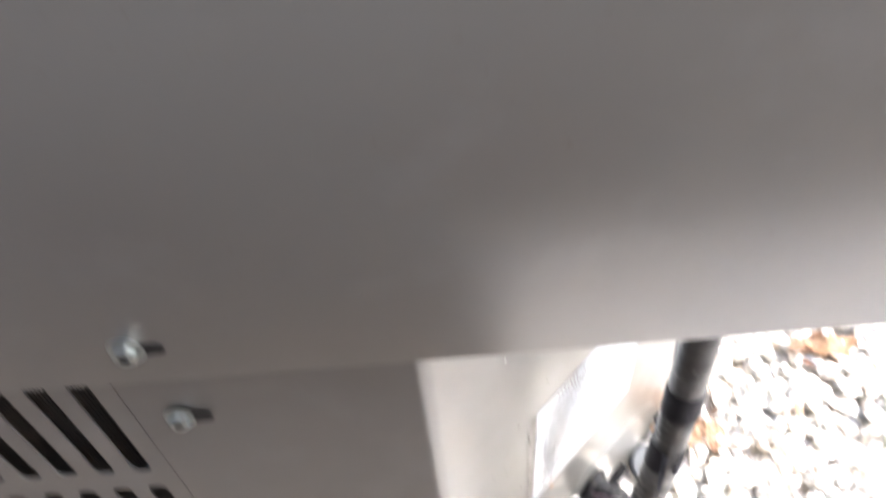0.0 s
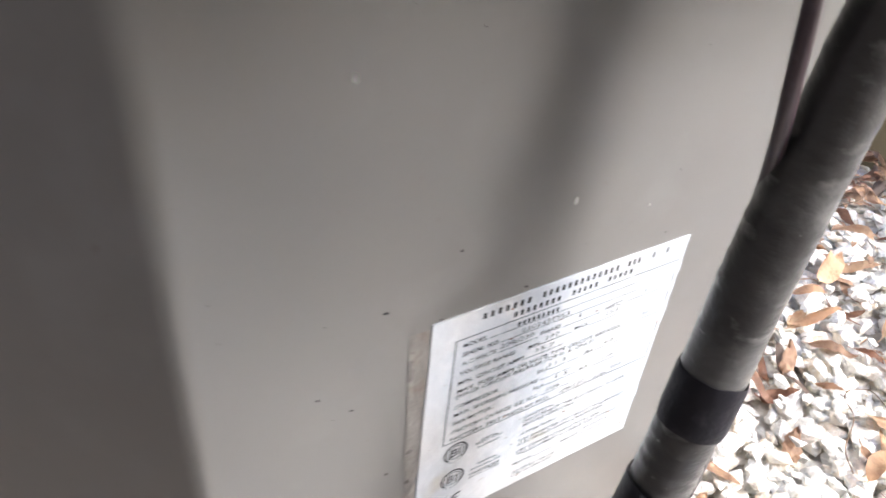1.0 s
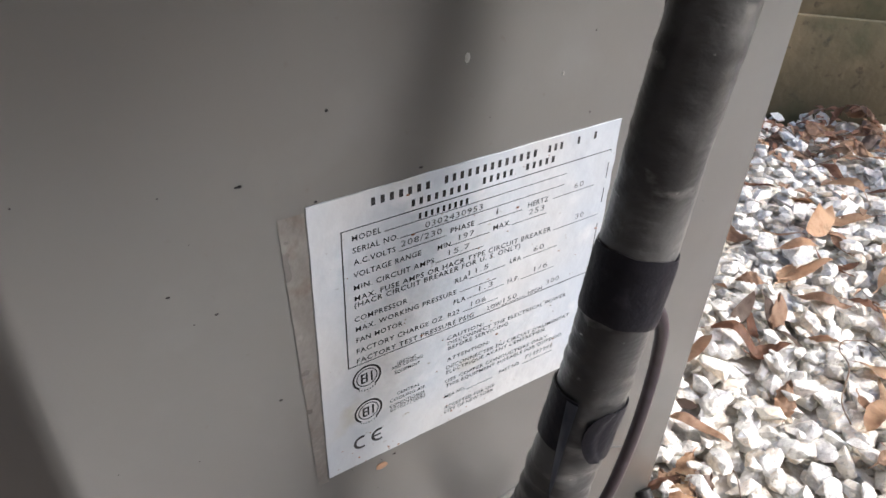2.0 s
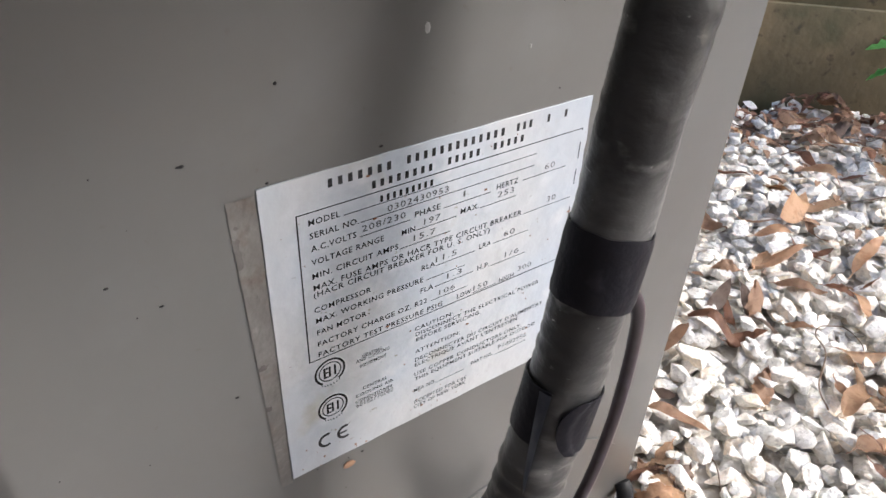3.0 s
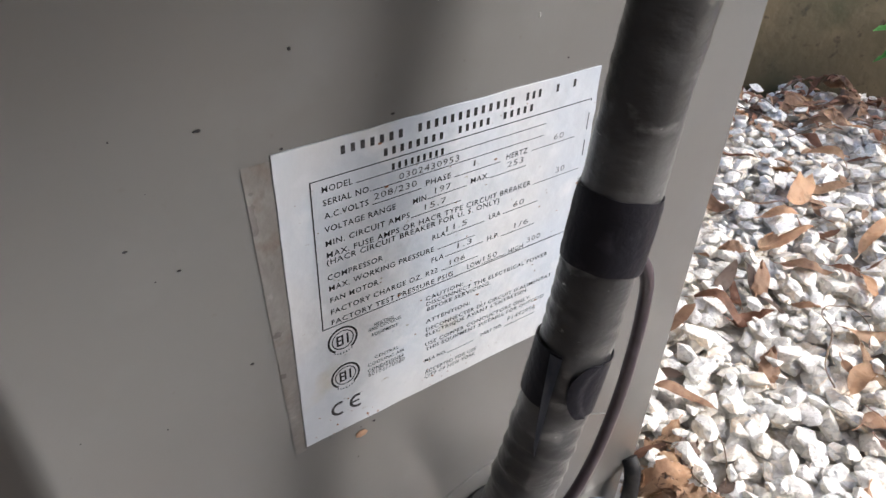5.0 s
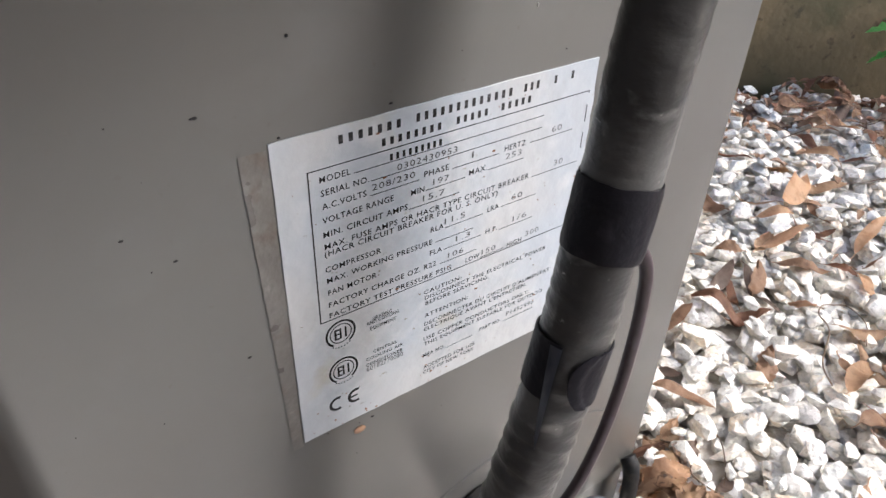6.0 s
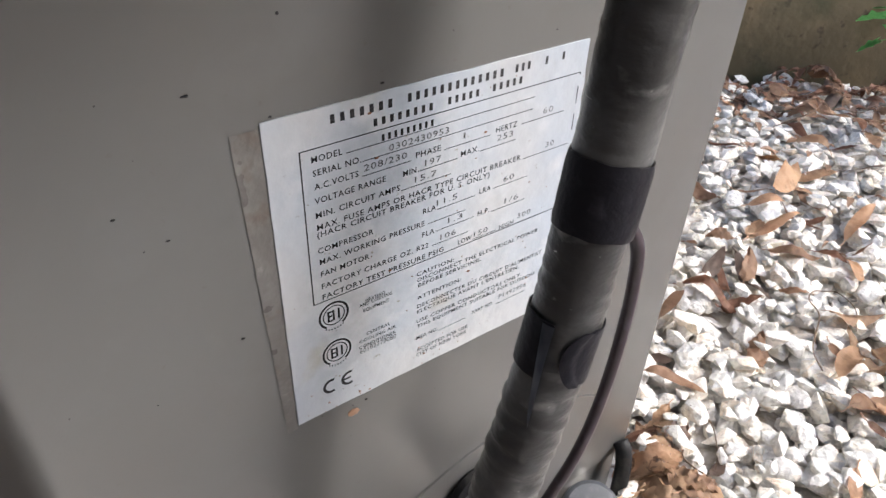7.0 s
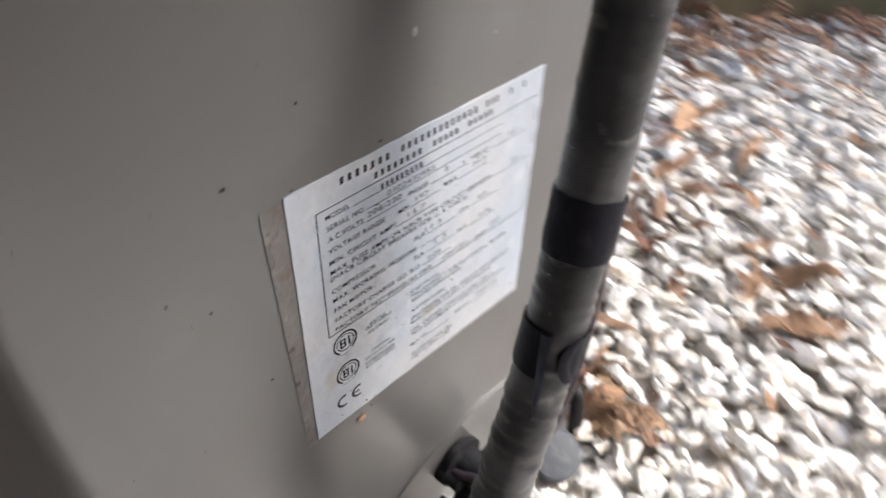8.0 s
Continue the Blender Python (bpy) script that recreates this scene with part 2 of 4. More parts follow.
def rounded(x0, z0, x1, z1, r, n=4):
    out = []
    for cx, cz, a0 in ((x1 - r, z1 - r, 0), (x0 + r, z1 - r, 90), (x0 + r, z0 + r, 180), (x1 - r, z0 + r, 270)):
        out += [(cx + r * math.cos(radians(a0 + 90 * k / n)), cz + r * math.sin(radians(a0 + 90 * k / n))) for k in range(n + 1)]
    return out


# ---- large structure ----
# The unit's square corner; local x runs along its front towards that corner, local y goes back from it.
CORNER = Matrix.Translation((0.080, -0.178, 0.0)) @ Matrix.Rotation(radians(-45), 4, "Z")
SIDE, CUT = 0.600, 0.252
SKIRT_Z, TOP_Z, PAN_Z = 0.548, 0.745, 0.020

WALL_AT = Matrix.Translation((1.115, 0.395, 0.0)) @ Matrix.Rotation(radians(-45), 4, "Z")  # local y goes into the wall
bm = bmesh.new()
g = 60.0
vs = [bm.verts.new((x, y, -0.046)) for x, y in ((-g, -g), (g, -g), (g, g), (-g, g))]
bm.faces.new(vs)
# The bare soil before the unit is unseen, made dark to cut bounce light.
ground = tagged(link("ground", bm, SOIL), "ground under a gravel bed, bare dark soil beside it added to cut bounce light", "ground", kind="structure")

part("gravel_bed", box((-0.16, -0.66, -0.049), (1.38, 1.134, -0.034), CORNER), FINES, ground, "pale stone fines under the gravel", smooth=None)
house = tagged(link("wall_north", sheet([(-3.0, -0.15), (3.0, -0.15), (3.0, 2.6), (-3.0, 2.6)],
                    [rounded(-0.75, 0.205, -0.022, 0.39, 0.004), rounded(0.030, 0.205, 0.62, 0.39, 0.004)], WALL_AT @ pose(0, 0.012, 0), 0.16), CONCRETE),
               "brown stained concrete foundation wall of a house", "wall", kind="structure")
part("footing", box((-3.0, 0.0, -0.15), (3.0, 0.012, 0.158), WALL_AT, 0.003), CONCRETE, house, "olive brown concrete footing ledge")
# Solid box; its near-black colour stands in for the darkness inside the openings.
part("crawl_space_backing", box((-0.9, 0.172, 0.17), (0.8, 0.9, 0.55), WALL_AT), DARK, house, "near-black box painted dark in place of the unlit crawl space")
# Unseen wall, added to keep sky light off the unit's front.
tagged(link("added_wall_south", box((-3.5, 0, -0.1), (3.5, 0.12, 3.0), Matrix.Translation((-0.50, -0.53, 0)) @ Matrix.Rotation(radians(-45), 4, "Z")), ADDED_WALL),
       "plain dull wall out of view, added to block sky light", "wall", kind="structure")

# ---- the outdoor air conditioner ----
unit = thing("air_conditioner", CORNER @ Vector((-0.3, 0.3, 0.0)), "warm grey steel outdoor condenser with a cut corner on gravel", "air conditioner")


def outline_prism(points, z0, z1, bevel=0.0):
    """An upright prism on a plan outline, in the unit's own frame."""
    bm = bmesh.new()
    low = [bm.verts.new((x, y, z0)) for x, y in points]
    high = [bm.verts.new((x, y, z1)) for x, y in points]
    bm.faces.new(low[::-1])
    bm.faces.new(high)
    for k in range(len(points)):
        j = (k + 1) % len(points)
        bm.faces.new((low[k], low[j], high[j], high[k]))
    if bevel:
        bmesh.ops.bevel(bm, geom=list(bm.edges), offset=bevel, segments=2, profile=0.5, affect="EDGES")
    bm.transform(CORNER)
    return bm


# base pan with a turned-up rim
part("base_pan", outline_prism([(-SIDE + 0.004, 0.004), (-CUT, 0.004), (-0.004, CUT), (-0.004, SIDE - 0.004), (-SIDE + 0.004, SIDE - 0.004)], -0.046, PAN_Z - 0.002, 0.002), PAINT, unit, "dusty grey base pan")
# corner panel that carries the rating label
HALF = CUT / math.sqrt(2)
BEND = 0.014
TURN_IN = BEND * math.tan(radians(22.5))
EDGE_X = 0.080 - HALF + 0.003
bend = [(EDGE_X + TURN_IN - BEND * math.sin(radians(f)), BEND - BEND * math.cos(radians(f))) for f in np.linspace(0, 45, 13)]


def folded_sheet(plan, z0, z1, thick):
    """Sheet steel bent along a plan line, its back thick behind the line."""
    bm = bmesh.new()
    line = [Vector((x, y, 0)) for x, y in plan]
    back = []
    for k, p in enumerate(line):
        way = line[min(k + 1, len(line) - 1)] - line[max(k - 1, 0)]
        back.append(p + Vector((-way.y, way.x, 0)).normalized() * thick)
    ring = line + back[::-1]
    low, high = ([bm.verts.new((p.x, p.y, z)) for p in ring] for z in (z0, z1))
    for k in range(len(ring)):
        j = (k + 1) % len(ring)
        bm.faces.new((low[k], low[j], high[j], high[k]))
    n = len(line)
    for k in range(n - 1):
        q = 2 * n - 1 - k
        bm.faces.new((high[k], high[k + 1], high[q - 1], high[q]))
        bm.faces.new((low[q], low[q - 1], low[k + 1], low[k]))
    bmesh.ops.recalc_face_normals(bm, faces=bm.faces)
    return bm


lead = 0.0012
front = [(EDGE_X - d * math.sqrt(0.5), d * math.sqrt(0.5)) for d in (0.3987 - CUT, TURN_IN + lead)]
panel = part("corner_panel", folded_sheet(front + bend[::-1] + [(EDGE_X + TURN_IN + lead, 0.0), (0.080 + HALF, 0.0)], PAN_Z + 0.001, 0.66, 0.0012), PAINT, unit, "smudged semi-gloss grey panel bent round to the front", smooth=20)
# front: a punched grille beside the bent panel
SLOT_W, SLOT_PITCH, ROW_H, ROW_PITCH = 0.0108, 0.0206, 0.0985, 0.1175
holes = []
for row in range(5):
    z1 = 0.5535 - row * ROW_PITCH
    for col in range(9):
        x1 = -0.4078 - col * SLOT_PITCH
        holes.append(rounded(x1 - SLOT_W, z1 - ROW_H, x1, z1, 0.0042, 3))
part("grille", sheet([(-SIDE, PAN_Z + 0.001), (-0.397, PAN_Z + 0.001), (-0.397, 0.66), (-SIDE, 0.66)], holes, CORNER @ pose(0, 0.0022, 0), 0.0014), PAINT, unit, "grey grille punched with upright slots")
bm = bmesh.new()
for k in range(96):
    box((-SIDE + 0.004 + k * 0.0021, 0.016, 0.03), (-SIDE + 0.0046 + k * 0.0021, 0.03, 0.65), CORNER, bm=bm)
box((-SIDE + 0.003, 0.030, 0.03), (-0.385, 0.034, 0.65), CORNER, bm=bm)
part("coil", bm, COIL, unit, "dark finned condenser coil", smooth=None, kind="stuff")
# other sides
part("side_panel", sheet([(CUT + 0.004, PAN_Z + 0.001), (SIDE, PAN_Z + 0.001), (SIDE, 0.66), (CUT + 0.004, 0.66)], [], CORNER @ Matrix.Rotation(radians(90), 4, "Z"), 0.0012), PAINT, unit)
part("back_panel", box((-SIDE, SIDE - 0.0015, PAN_Z + 0.001), (-0.001, SIDE, 0.66), CORNER), PAINT, unit)
part("side_panel", box((-SIDE, 0.006, PAN_Z + 0.001), (-SIDE + 0.0015, SIDE - 0.002, 0.66), CORNER), PAINT, unit)

# top cover: a skirt with rounded corners that stands over the cut corner
def skirt_plan(off, r, n=8):
    lo, hi = -off, SIDE + off
    out = []
    for cx, cy, a0 in ((off - r, lo + r, -90), (off - r, hi - r, 0), (-SIDE - off + r, hi - r, 90), (-SIDE - off + r, lo + r, 180)):
        out += [(cx + r * math.cos(radians(a0 + 90 * k / n)), cy + r * math.sin(radians(a0 + 90 * k / n))) for k in range(n + 1)]
    return out


bm = bmesh.new()
OFF, RAD = 0.0042, 0.030
levels = [(OFF - 0.0115, SKIRT_Z + 0.0016), (OFF - 0.0025, SKIRT_Z), (OFF - 0.0006, SKIRT_Z + 0.0006), (OFF, SKIRT_Z + 0.0025), (OFF, 0.64), (OFF, TOP_Z - 0.012), (OFF - 0.003, TOP_Z - 0.003), (OFF - 0.012, TOP_Z)]
levels = [(OFF - 0.012, TOP_Z - 0.003), (OFF - 0.0016, TOP_Z - 0.006), (OFF - 0.0016, SKIRT_Z + 0.0035), (OFF - 0.0115, SKIRT_Z + 0.0030)] + levels
rings = [[bm.verts.new((x, y, z)) for x, y in skirt_plan(o, RAD + o - OFF)] for o, z in levels]
for a, b in zip(rings, rings[1:]):
    for k in range(len(a)):
        j = (k + 1) % len(a)
        bm.faces.new((a[k], a[j], b[j], b[k]))
bm.faces.new(rings[-1])
bm.faces.new(rings[0][::-1])
bmesh.ops.recalc_face_normals(bm, faces=bm.faces)
bm.transform(CORNER)
part("top_cover", bm, PAINT, unit, "large grey steel top cover skirt")

# valve plate with an arched top, low on the corner panel
arch = [(0.022, PAN_Z + 0.012), (0.242, PAN_Z + 0.012)] + [(0.132 + 0.110 * math.cos(radians(a)), 0.055 + 0.078 * math.sin(radians(a))) for a in range(0, 181, 9)]
part("valve_plate", sheet(arch, [], pose(0, -0.0016, 0), 0.0014), PAINT, unit, "grey arched valve plate", smooth=30)


def screw(s, z, proud, turn):
    """A hex washer-head screw on the front: s is the way from the square corner."""
    m = CORNER @ pose(-s, -proud, z, 90, 0, 0) @ Matrix.Rotation(radians(turn), 4, "Z")
    bm = turned([(0.0080, 0.0), (0.0080, 0.0007), (0.0066, 0.0012), (0.0060, 0.0012)], m, 24)
    head = [(0.0054, 0.0012), (0.0054, 0.0044), (0.0048, 0.0050)]
    turned(head, m, 6, bm)
    sc = part("screw", bm, ZINC, unit, "zinc-plated hex screw", smooth=25)
    part("screw_slot", sheet(rounded(0.0, -0.0038, 0.0165, 0.0038, 0.0036), [], CORNER @ pose(-s, -max(proud, 0.0) - 0.0004, z), 0.0003), RUBBER, unit, "dark slot beside a screw")
    bm = turned([(0.0024, 0.00505), (0.0024, 0.00515)], m, 12)
    part("screw_recess", bm, RUBBER, sc)


screw(0.3745, 0.574, 0.0042, 10)
screw(0.3735, 0.510, -0.0006, 35)
for x, z, r in ((0.0812, 0.487, 0.0016), (0.0745, 0.505, 0.0014), (-0.0880, 0.5420, 0.0030)):
    part("screw_hole", turned([(r, 0.0), (r * 0.9, 0.0006)], pose(x, -0.0002, z, 90), 12), RUBBER, unit, "small dark hole")
# flecks of dirt and a paint chip on the corner panel
rng = random.Random(5)
bm = bmesh.new()
for x, z, r in ((-0.021, 0.379, 0.0016), (-0.022, 0.379, 0.0011), (-0.049, 0.346, 0.0013), (-0.035, 0.333, 0.0012), (-0.017, 0.281, 0.0014), (0.046, 0.368, 0.0013), (0.010, 0.398, 0.0017), (0.004, 0.366, 0.0012), (0.034, 0.216, 0.0012), (0.128, 0.372, 0.0009)):
    r *= 0.36
    turned([(r, 0.0), (r * 0.7, r * 0.6), (r * 0.2, r * 0.8)], pose(x, -0.0001, z, 90) @ Matrix.Diagonal((1.0 + rng.random(), 1, 1, 1)), 7, bm)
for k in range(45):
    r = 0.00015 + 0.0002 * rng.random()
    turned([(r, 0.0), (r * 0.5, r * 0.6)], pose(rng.uniform(-0.09, 0.25), -0.0001, rng.uniform(0.06, 0.5), 90), 6, bm)
part("dirt_flecks", bm, RUBBER, unit, "scattered dark dirt flecks", kind="stuff")
part("crumb", turned([(0.0018, 0.0), (0.0022, 0.0007), (0.001, 0.0014)], pose(0.027, 0.0, 0.2120, 90) @ Matrix.Diagonal((1.5, 1, 1, 1)), 7), RUST, unit, "tan crumb stuck to the paint")
chip = material("bare_paint_chip", (0.27, 0.27, 0.265), rough=0.5, spots=(((0.36, 0.36, 0.35), 400.0, 0.5, 0.7),))
for x, z, r in ((-0.0350, 0.473, 0.0011), (0.0640, 0.4060, 0.0012), (0.1100, 0.392, 0.0006), (0.057, 0.235, 0.0008)):
    part("paint_chip", turned([(r, 0.0), (r * 0.6, 0.0003)], pose(x, -0.0001, z, 90) @ Matrix.Diagonal((1, 1.7, 1, 1)), 7), chip, unit, "pale chip in the paint")

# ---- the rating label ----
LABEL_Z, LABEL_W, LABEL_H = 0.365, 0.1476, 0.1437
label = thing("rating_label", (0.0, 0.0, LABEL_Z - LABEL_H), "weathered pale rating plate with black printed lines, stuck on grey steel", "label")
bm = bmesh.new()
nx, nz = 24, 22
grid = [[bm.verts.new((LABEL_W * i / nx + 0.0004 * noise.noise((9.1, j * 0.5, 0)) * (i in (0, nx)), -0.0007 - 0.00009 * noise.noise((i * 0.35, j * 0.35, 3.0)) - (0.0005 if i in (0, nx) and rng.random() < 0.3 else 0.0),
                       LABEL_Z - LABEL_H * j / nz + 0.0004 * noise.noise((i * 0.5, 4.4, 0)) * (j in (0, nz)))) for i in range(nx + 1)] for j in range(nz + 1)]
for j in range(nz):
    for i in range(nx):
        bm.faces.new((grid[j][i], grid[j + 1][i], grid[j + 1][i + 1], grid[j][i + 1]))
grown = bmesh.ops.extrude_face_region(bm, geom=list(bm.faces))
for v in [x for x in grown["geom"] if isinstance(x, bmesh.types.BMVert)]:
    v.co.y = -0.00008
bmesh.ops.recalc_face_normals(bm, faces=bm.faces)
plate = part("plate", bm, FOIL, label, "pale blue-white mottled label sheet", smooth=40)
# old clear tape showing past the upright edge and along the top
bm = bmesh.new()
edge = []
n = 30
for k in range(n + 1):
    z = LABEL_Z - 0.002 - (LABEL_H + 0.0005) * k / n
    left = -0.0104 + 0.0052 * k / n + 0.0002 * noise.noise((k * 0.9, 1.7, 0))
    edge.append((bm.verts.new((left, -0.00035 - 0.0004 * abs(noise.noise((k * 0.6, 7, 0))), z)), bm.verts.new((-0.0002, -0.0003, z))))
for (a, b), (c, d) in zip(edge, edge[1:]):
    bm.faces.new((a, c, d, b))
part("tape_strip", bm, CLEAR_TAPE, label, "peeling brownish clear tape edge")

TEXT_Y, TYPED = -0.00086, 1


def flat_shape(points, bm=None):
    bm = bm or bmesh.new()
    bm.faces.new([bm.verts.new((x / 1000, TEXT_Y, LABEL_Z - z / 1000)) for x, z in points])
    return bm


def bar(x, z, w, h, letters):
    """A word that is not spelled out: a row of plain blocks, w mm long on a baseline z mm below the top."""
    bm = bmesh.new()
    pitch = w / letters
    for k in range(letters):
        a, b = x + (k + 0.10) * pitch, x + (k + 0.54) * pitch
        flat_shape([(a, z), (b, z), (b, z - h), (a, z - h)], bm)
    part("printed_bar", bm, INK, plate, smooth=None, kind="stuff")


def rule(x, z, w, t=0.3):
    part("printed_rule", flat_shape([(x, z + t), (x + w, z + t), (x + w, z), (x, z)]), INK, plate, smooth=None)


def print_line(text, x, z, w, typed=0):
    """One printed line, w mm long, its baseline z mm below the label's top edge."""
    cu = bpy.data.curves.new("line", "FONT")
    cu.body, cu.size, cu.resolution_u, cu.offset = text, 1.0, 2, 0.0 if typed else 0.006
    cu.space_character = 1.12
    tmp = bpy.data.objects.new("line", cu)
    me = bpy.data.meshes.new_from_object(tmp)
    bpy.data.objects.remove(tmp)
    co = np.empty(len(me.vertices) * 3)
    me.vertices.foreach_get("co", co)
    co = co.reshape(-1, 3)
    lo, hi = co[:, 0].min(), co[:, 0].max()
    h = 2.7 if typed else (2.5 if z < 82 else (1.75 if x < 50 else 2.1))
    out = np.empty_like(co)
    out[:, 0] = (x + (co[:, 0] - lo) / (hi - lo) * w) / 1000
    out[:, 1] = TEXT_Y
    out[:, 2] = LABEL_Z - (z - co[:, 1] / 0.69 * h) / 1000
    me.vertices.foreach_set("co", out.ravel())
    me.name = "printed_line"
    me.materials.clear()
    me.materials.append(TYPE_INK if typed else INK)
    ob = new("printed_line", me)
    ob.parent = plate
    return ob


def ring_mark(x, z, r):
    """A certification mark as a plain double ring with bars."""
    bm = bmesh.new()
    for r0, r1, gap in ((0.86 * r, r, 70), (0.66 * r, 0.73 * r, 0)):
        n = 30
        for k in range(n):
            a0, a1 = (radians(-90 + gap / 2 + (360 - gap) * q / n) for q in (k, k + 1))
            flat_shape([(x + rr * math.cos(a), z - rr * math.sin(a)) for rr, a in ((r0, a0), (r1, a0), (r1, a1), (r0, a1))], bm)
    for q in (-0.42, -0.08, 0.26):
        flat_shape([(x + q * r, z + 0.4 * r), (x + (q + 0.13) * r, z + 0.4 * r), (x + (q + 0.13) * r, z - 0.4 * r), (x + q * r, z - 0.4 * r)], bm)
    for q in (-0.36, 0.0, 0.32):
        flat_shape([(x - 0.42 * r, z - q * r + 0.06 * r), (x - 0.10 * r, z - q * r + 0.06 * r), (x - 0.10 * r, z - q * r - 0.06 * r), (x - 0.42 * r, z - q * r - 0.06 * r)], bm)
    for k in range(7):
        a = radians(-122 + 64 * k / 6)
        flat_shape([(x + (1.06 * r) * math.cos(a) + dx, z - 1.06 * r * math.sin(a) + dz) for dx, dz in ((-0.22, 0.4), (0.22, 0.4), (0.22, -0.4), (-0.22, -0.4))], bm)
    part("ring_mark", bm, INK, plate, smooth=None)


def arc_mark(x, z, r, tongue):
    bm = bmesh.new()
    n = 18
    for k in range(n):
        a0, a1 = (radians(65 + 230 * q / n) for q in (k, k + 1))
        flat_shape([(x + rr * math.cos(a), z - rr * math.sin(a)) for rr, a in ((0.66 * r, a0), (r, a0), (r, a1), (0.66 * r, a1))], bm)
    if tongue:
        flat_shape([(x - 0.8 * r, z + 0.13 * r), (x + 0.2 * r, z + 0.13 * r), (x + 0.2 * r, z - 0.13 * r), (x - 0.8 * r, z - 0.13 * r)], bm)
    part("arc_mark", bm, INK, plate, smooth=None)


bar(24.3, 6.6, 27.0, 3.3, 7)
bar(55.8, 6.4, 46.6, 3.3, 13)
bar(106.6, 6.3, 9.6, 3.3, 3)
bar(122.6, 6.2, 3.0, 3.3, 1)
bar(131.9, 6.1, 3.2, 3.3, 1)
bar(41.3, 12.2, 27.5, 3.0, 8)
bar(74.0, 11.9, 16.6, 3.0, 5)
bar(95.6, 11.6, 17.0, 3.0, 5)
print_line('MODEL', 16.5, 19.4, 12.1)
rule(30.0, 19.2, 89.4)
bar(44.6, 18.8, 24.4, 2.7, 9)
print_line('SERIAL NO.', 16.6, 24.8, 19.4)
rule(36.6, 24.5, 82.3)
print_line('0302430953', 47.9, 23.8, 27.4, TYPED)
print_line('A.C.VOLTS', 16.8, 30.3, 17.9)
rule(36.3, 30.6, 21.6)
print_line('208/230', 37.1, 29.0, 18.7, TYPED)
print_line('PHASE', 60.0, 30.4, 11.6)
rule(73.3, 30.4, 23.2)
print_line('1', 82.6, 28.5, 0.9, TYPED)
print_line('HERTZ', 99.5, 30.5, 11.2)
rule(113.3, 30.0, 24.1)
print_line('60', 125.1, 28.6, 5.7, TYPED)
print_line('VOLTAGE RANGE', 16.5, 36.1, 29.8)
print_line('MIN.', 54.1, 36.7, 7.1)
rule(61.2, 36.3, 18.8)
print_line('197', 64.3, 35.2, 7.6, TYPED)
print_line('MAX.', 81.7, 36.3, 9.2)
rule(91.5, 36.4, 19.2)
print_line('253', 100.4, 34.5, 8.6, TYPED)
print_line('MIN. CIRCUIT AMPS', 16.4, 42.2, 36.2)
rule(53.2, 42.4, 24.0)
print_line('15.7', 59.6, 41.1, 10.4, TYPED)
print_line('MAX. FUSE AMPS OR HACR TYPE CIRCUIT BREAKER', 16.5, 47.5, 98.3)
rule(116.2, 47.4, 27.5)
print_line('30', 129.0, 45.8, 5.2, TYPED)
print_line('(HACR CIRCUIT BREAKER FOR U. S. ONLY)', 16.3, 50.7, 81.5)
print_line('COMPRESSOR', 16.1, 57.9, 24.1)
print_line('RLA', 63.7, 57.3, 6.4)
rule(70.8, 57.3, 19.7)
print_line('11.5', 70.5, 55.7, 10.5, TYPED)
print_line('LRA', 92.9, 57.6, 6.2)
rule(100.3, 57.1, 19.8)
print_line('60', 105.9, 55.9, 6.2, TYPED)
print_line('MAX. WORKING PRESSURE', 16.4, 63.2, 48.2)
rule(66.3, 62.8, 19.5)
print_line('FAN MOTOR', 16.5, 69.0, 21.4)
print_line('FLA', 63.5, 68.8, 6.2)
rule(70.4, 68.1, 20.1)
print_line('1.3', 76.7, 66.6, 7.6, TYPED)
print_line('H.P.', 92.8, 68.9, 6.5)
rule(100.2, 69.0, 19.7)
print_line('1/6', 107.9, 67.7, 8.1, TYPED)
print_line('FACTORY CHARGE OZ. R22', 16.4, 75.0, 50.4)
rule(68.7, 74.9, 19.6)
print_line('106', 73.0, 73.8, 8.2, TYPED)
print_line('FACTORY TEST PRESSURE PSIG', 16.3, 80.4, 58.6)
print_line('LOW', 82.7, 80.2, 7.6)
rule(90.8, 80.3, 13.4)
print_line('150', 91.5, 79.4, 7.8, TYPED)
print_line('HIGH', 106.1, 81.0, 8.5)
rule(115.7, 81.1, 19.3)
print_line('300', 116.7, 78.9, 8.1, TYPED)
print_line('CAUTION:', 61.0, 88.5, 20.0)
print_line('DISCONNECT THE ELECTRICAL POWER', 61.5, 91.7, 69.8)
print_line('BEFORE SERVICING.', 61.9, 94.8, 35.0)
print_line('ATTENTION:', 61.5, 101.8, 24.1)
print_line("DECONNECTER DU CIRCUIT D'ALIMENTAT", 61.5, 106.7, 74.5)
print_line("ELECTRIQUE AVANT L'ENTRETIEN.", 61.5, 109.8, 59.9)
print_line('USE COPPER CONDUCTORS ONLY.', 61.3, 115.5, 62.6)
print_line('THIS EQUIPMENT SUITABLE FOR OUTDOO', 61.6, 118.7, 71.4)
print_line('MEA NO.', 61.3, 125.8, 12.0)
rule(73.9, 126.1, 15.7)
print_line('PART NO.', 93.8, 125.9, 13.1)
rule(108.5, 126.4, 19.4)
print_line('P1492996', 110.2, 124.1, 17.7, TYPED)
print_line('ACCEPTED FOR USE', 61.4, 133.5, 30.0)
print_line('CITY OF NEW YORK', 61.4, 136.6, 29.7)
print_line('HEATING', 35.5, 90.5, 9.3)
print_line('AND COOLING', 32.5, 92.3, 15.8)
print_line('EQUIPMENT', 34.2, 95.6, 12.7)
print_line('CENTRAL', 35.2, 109.1, 12.0)
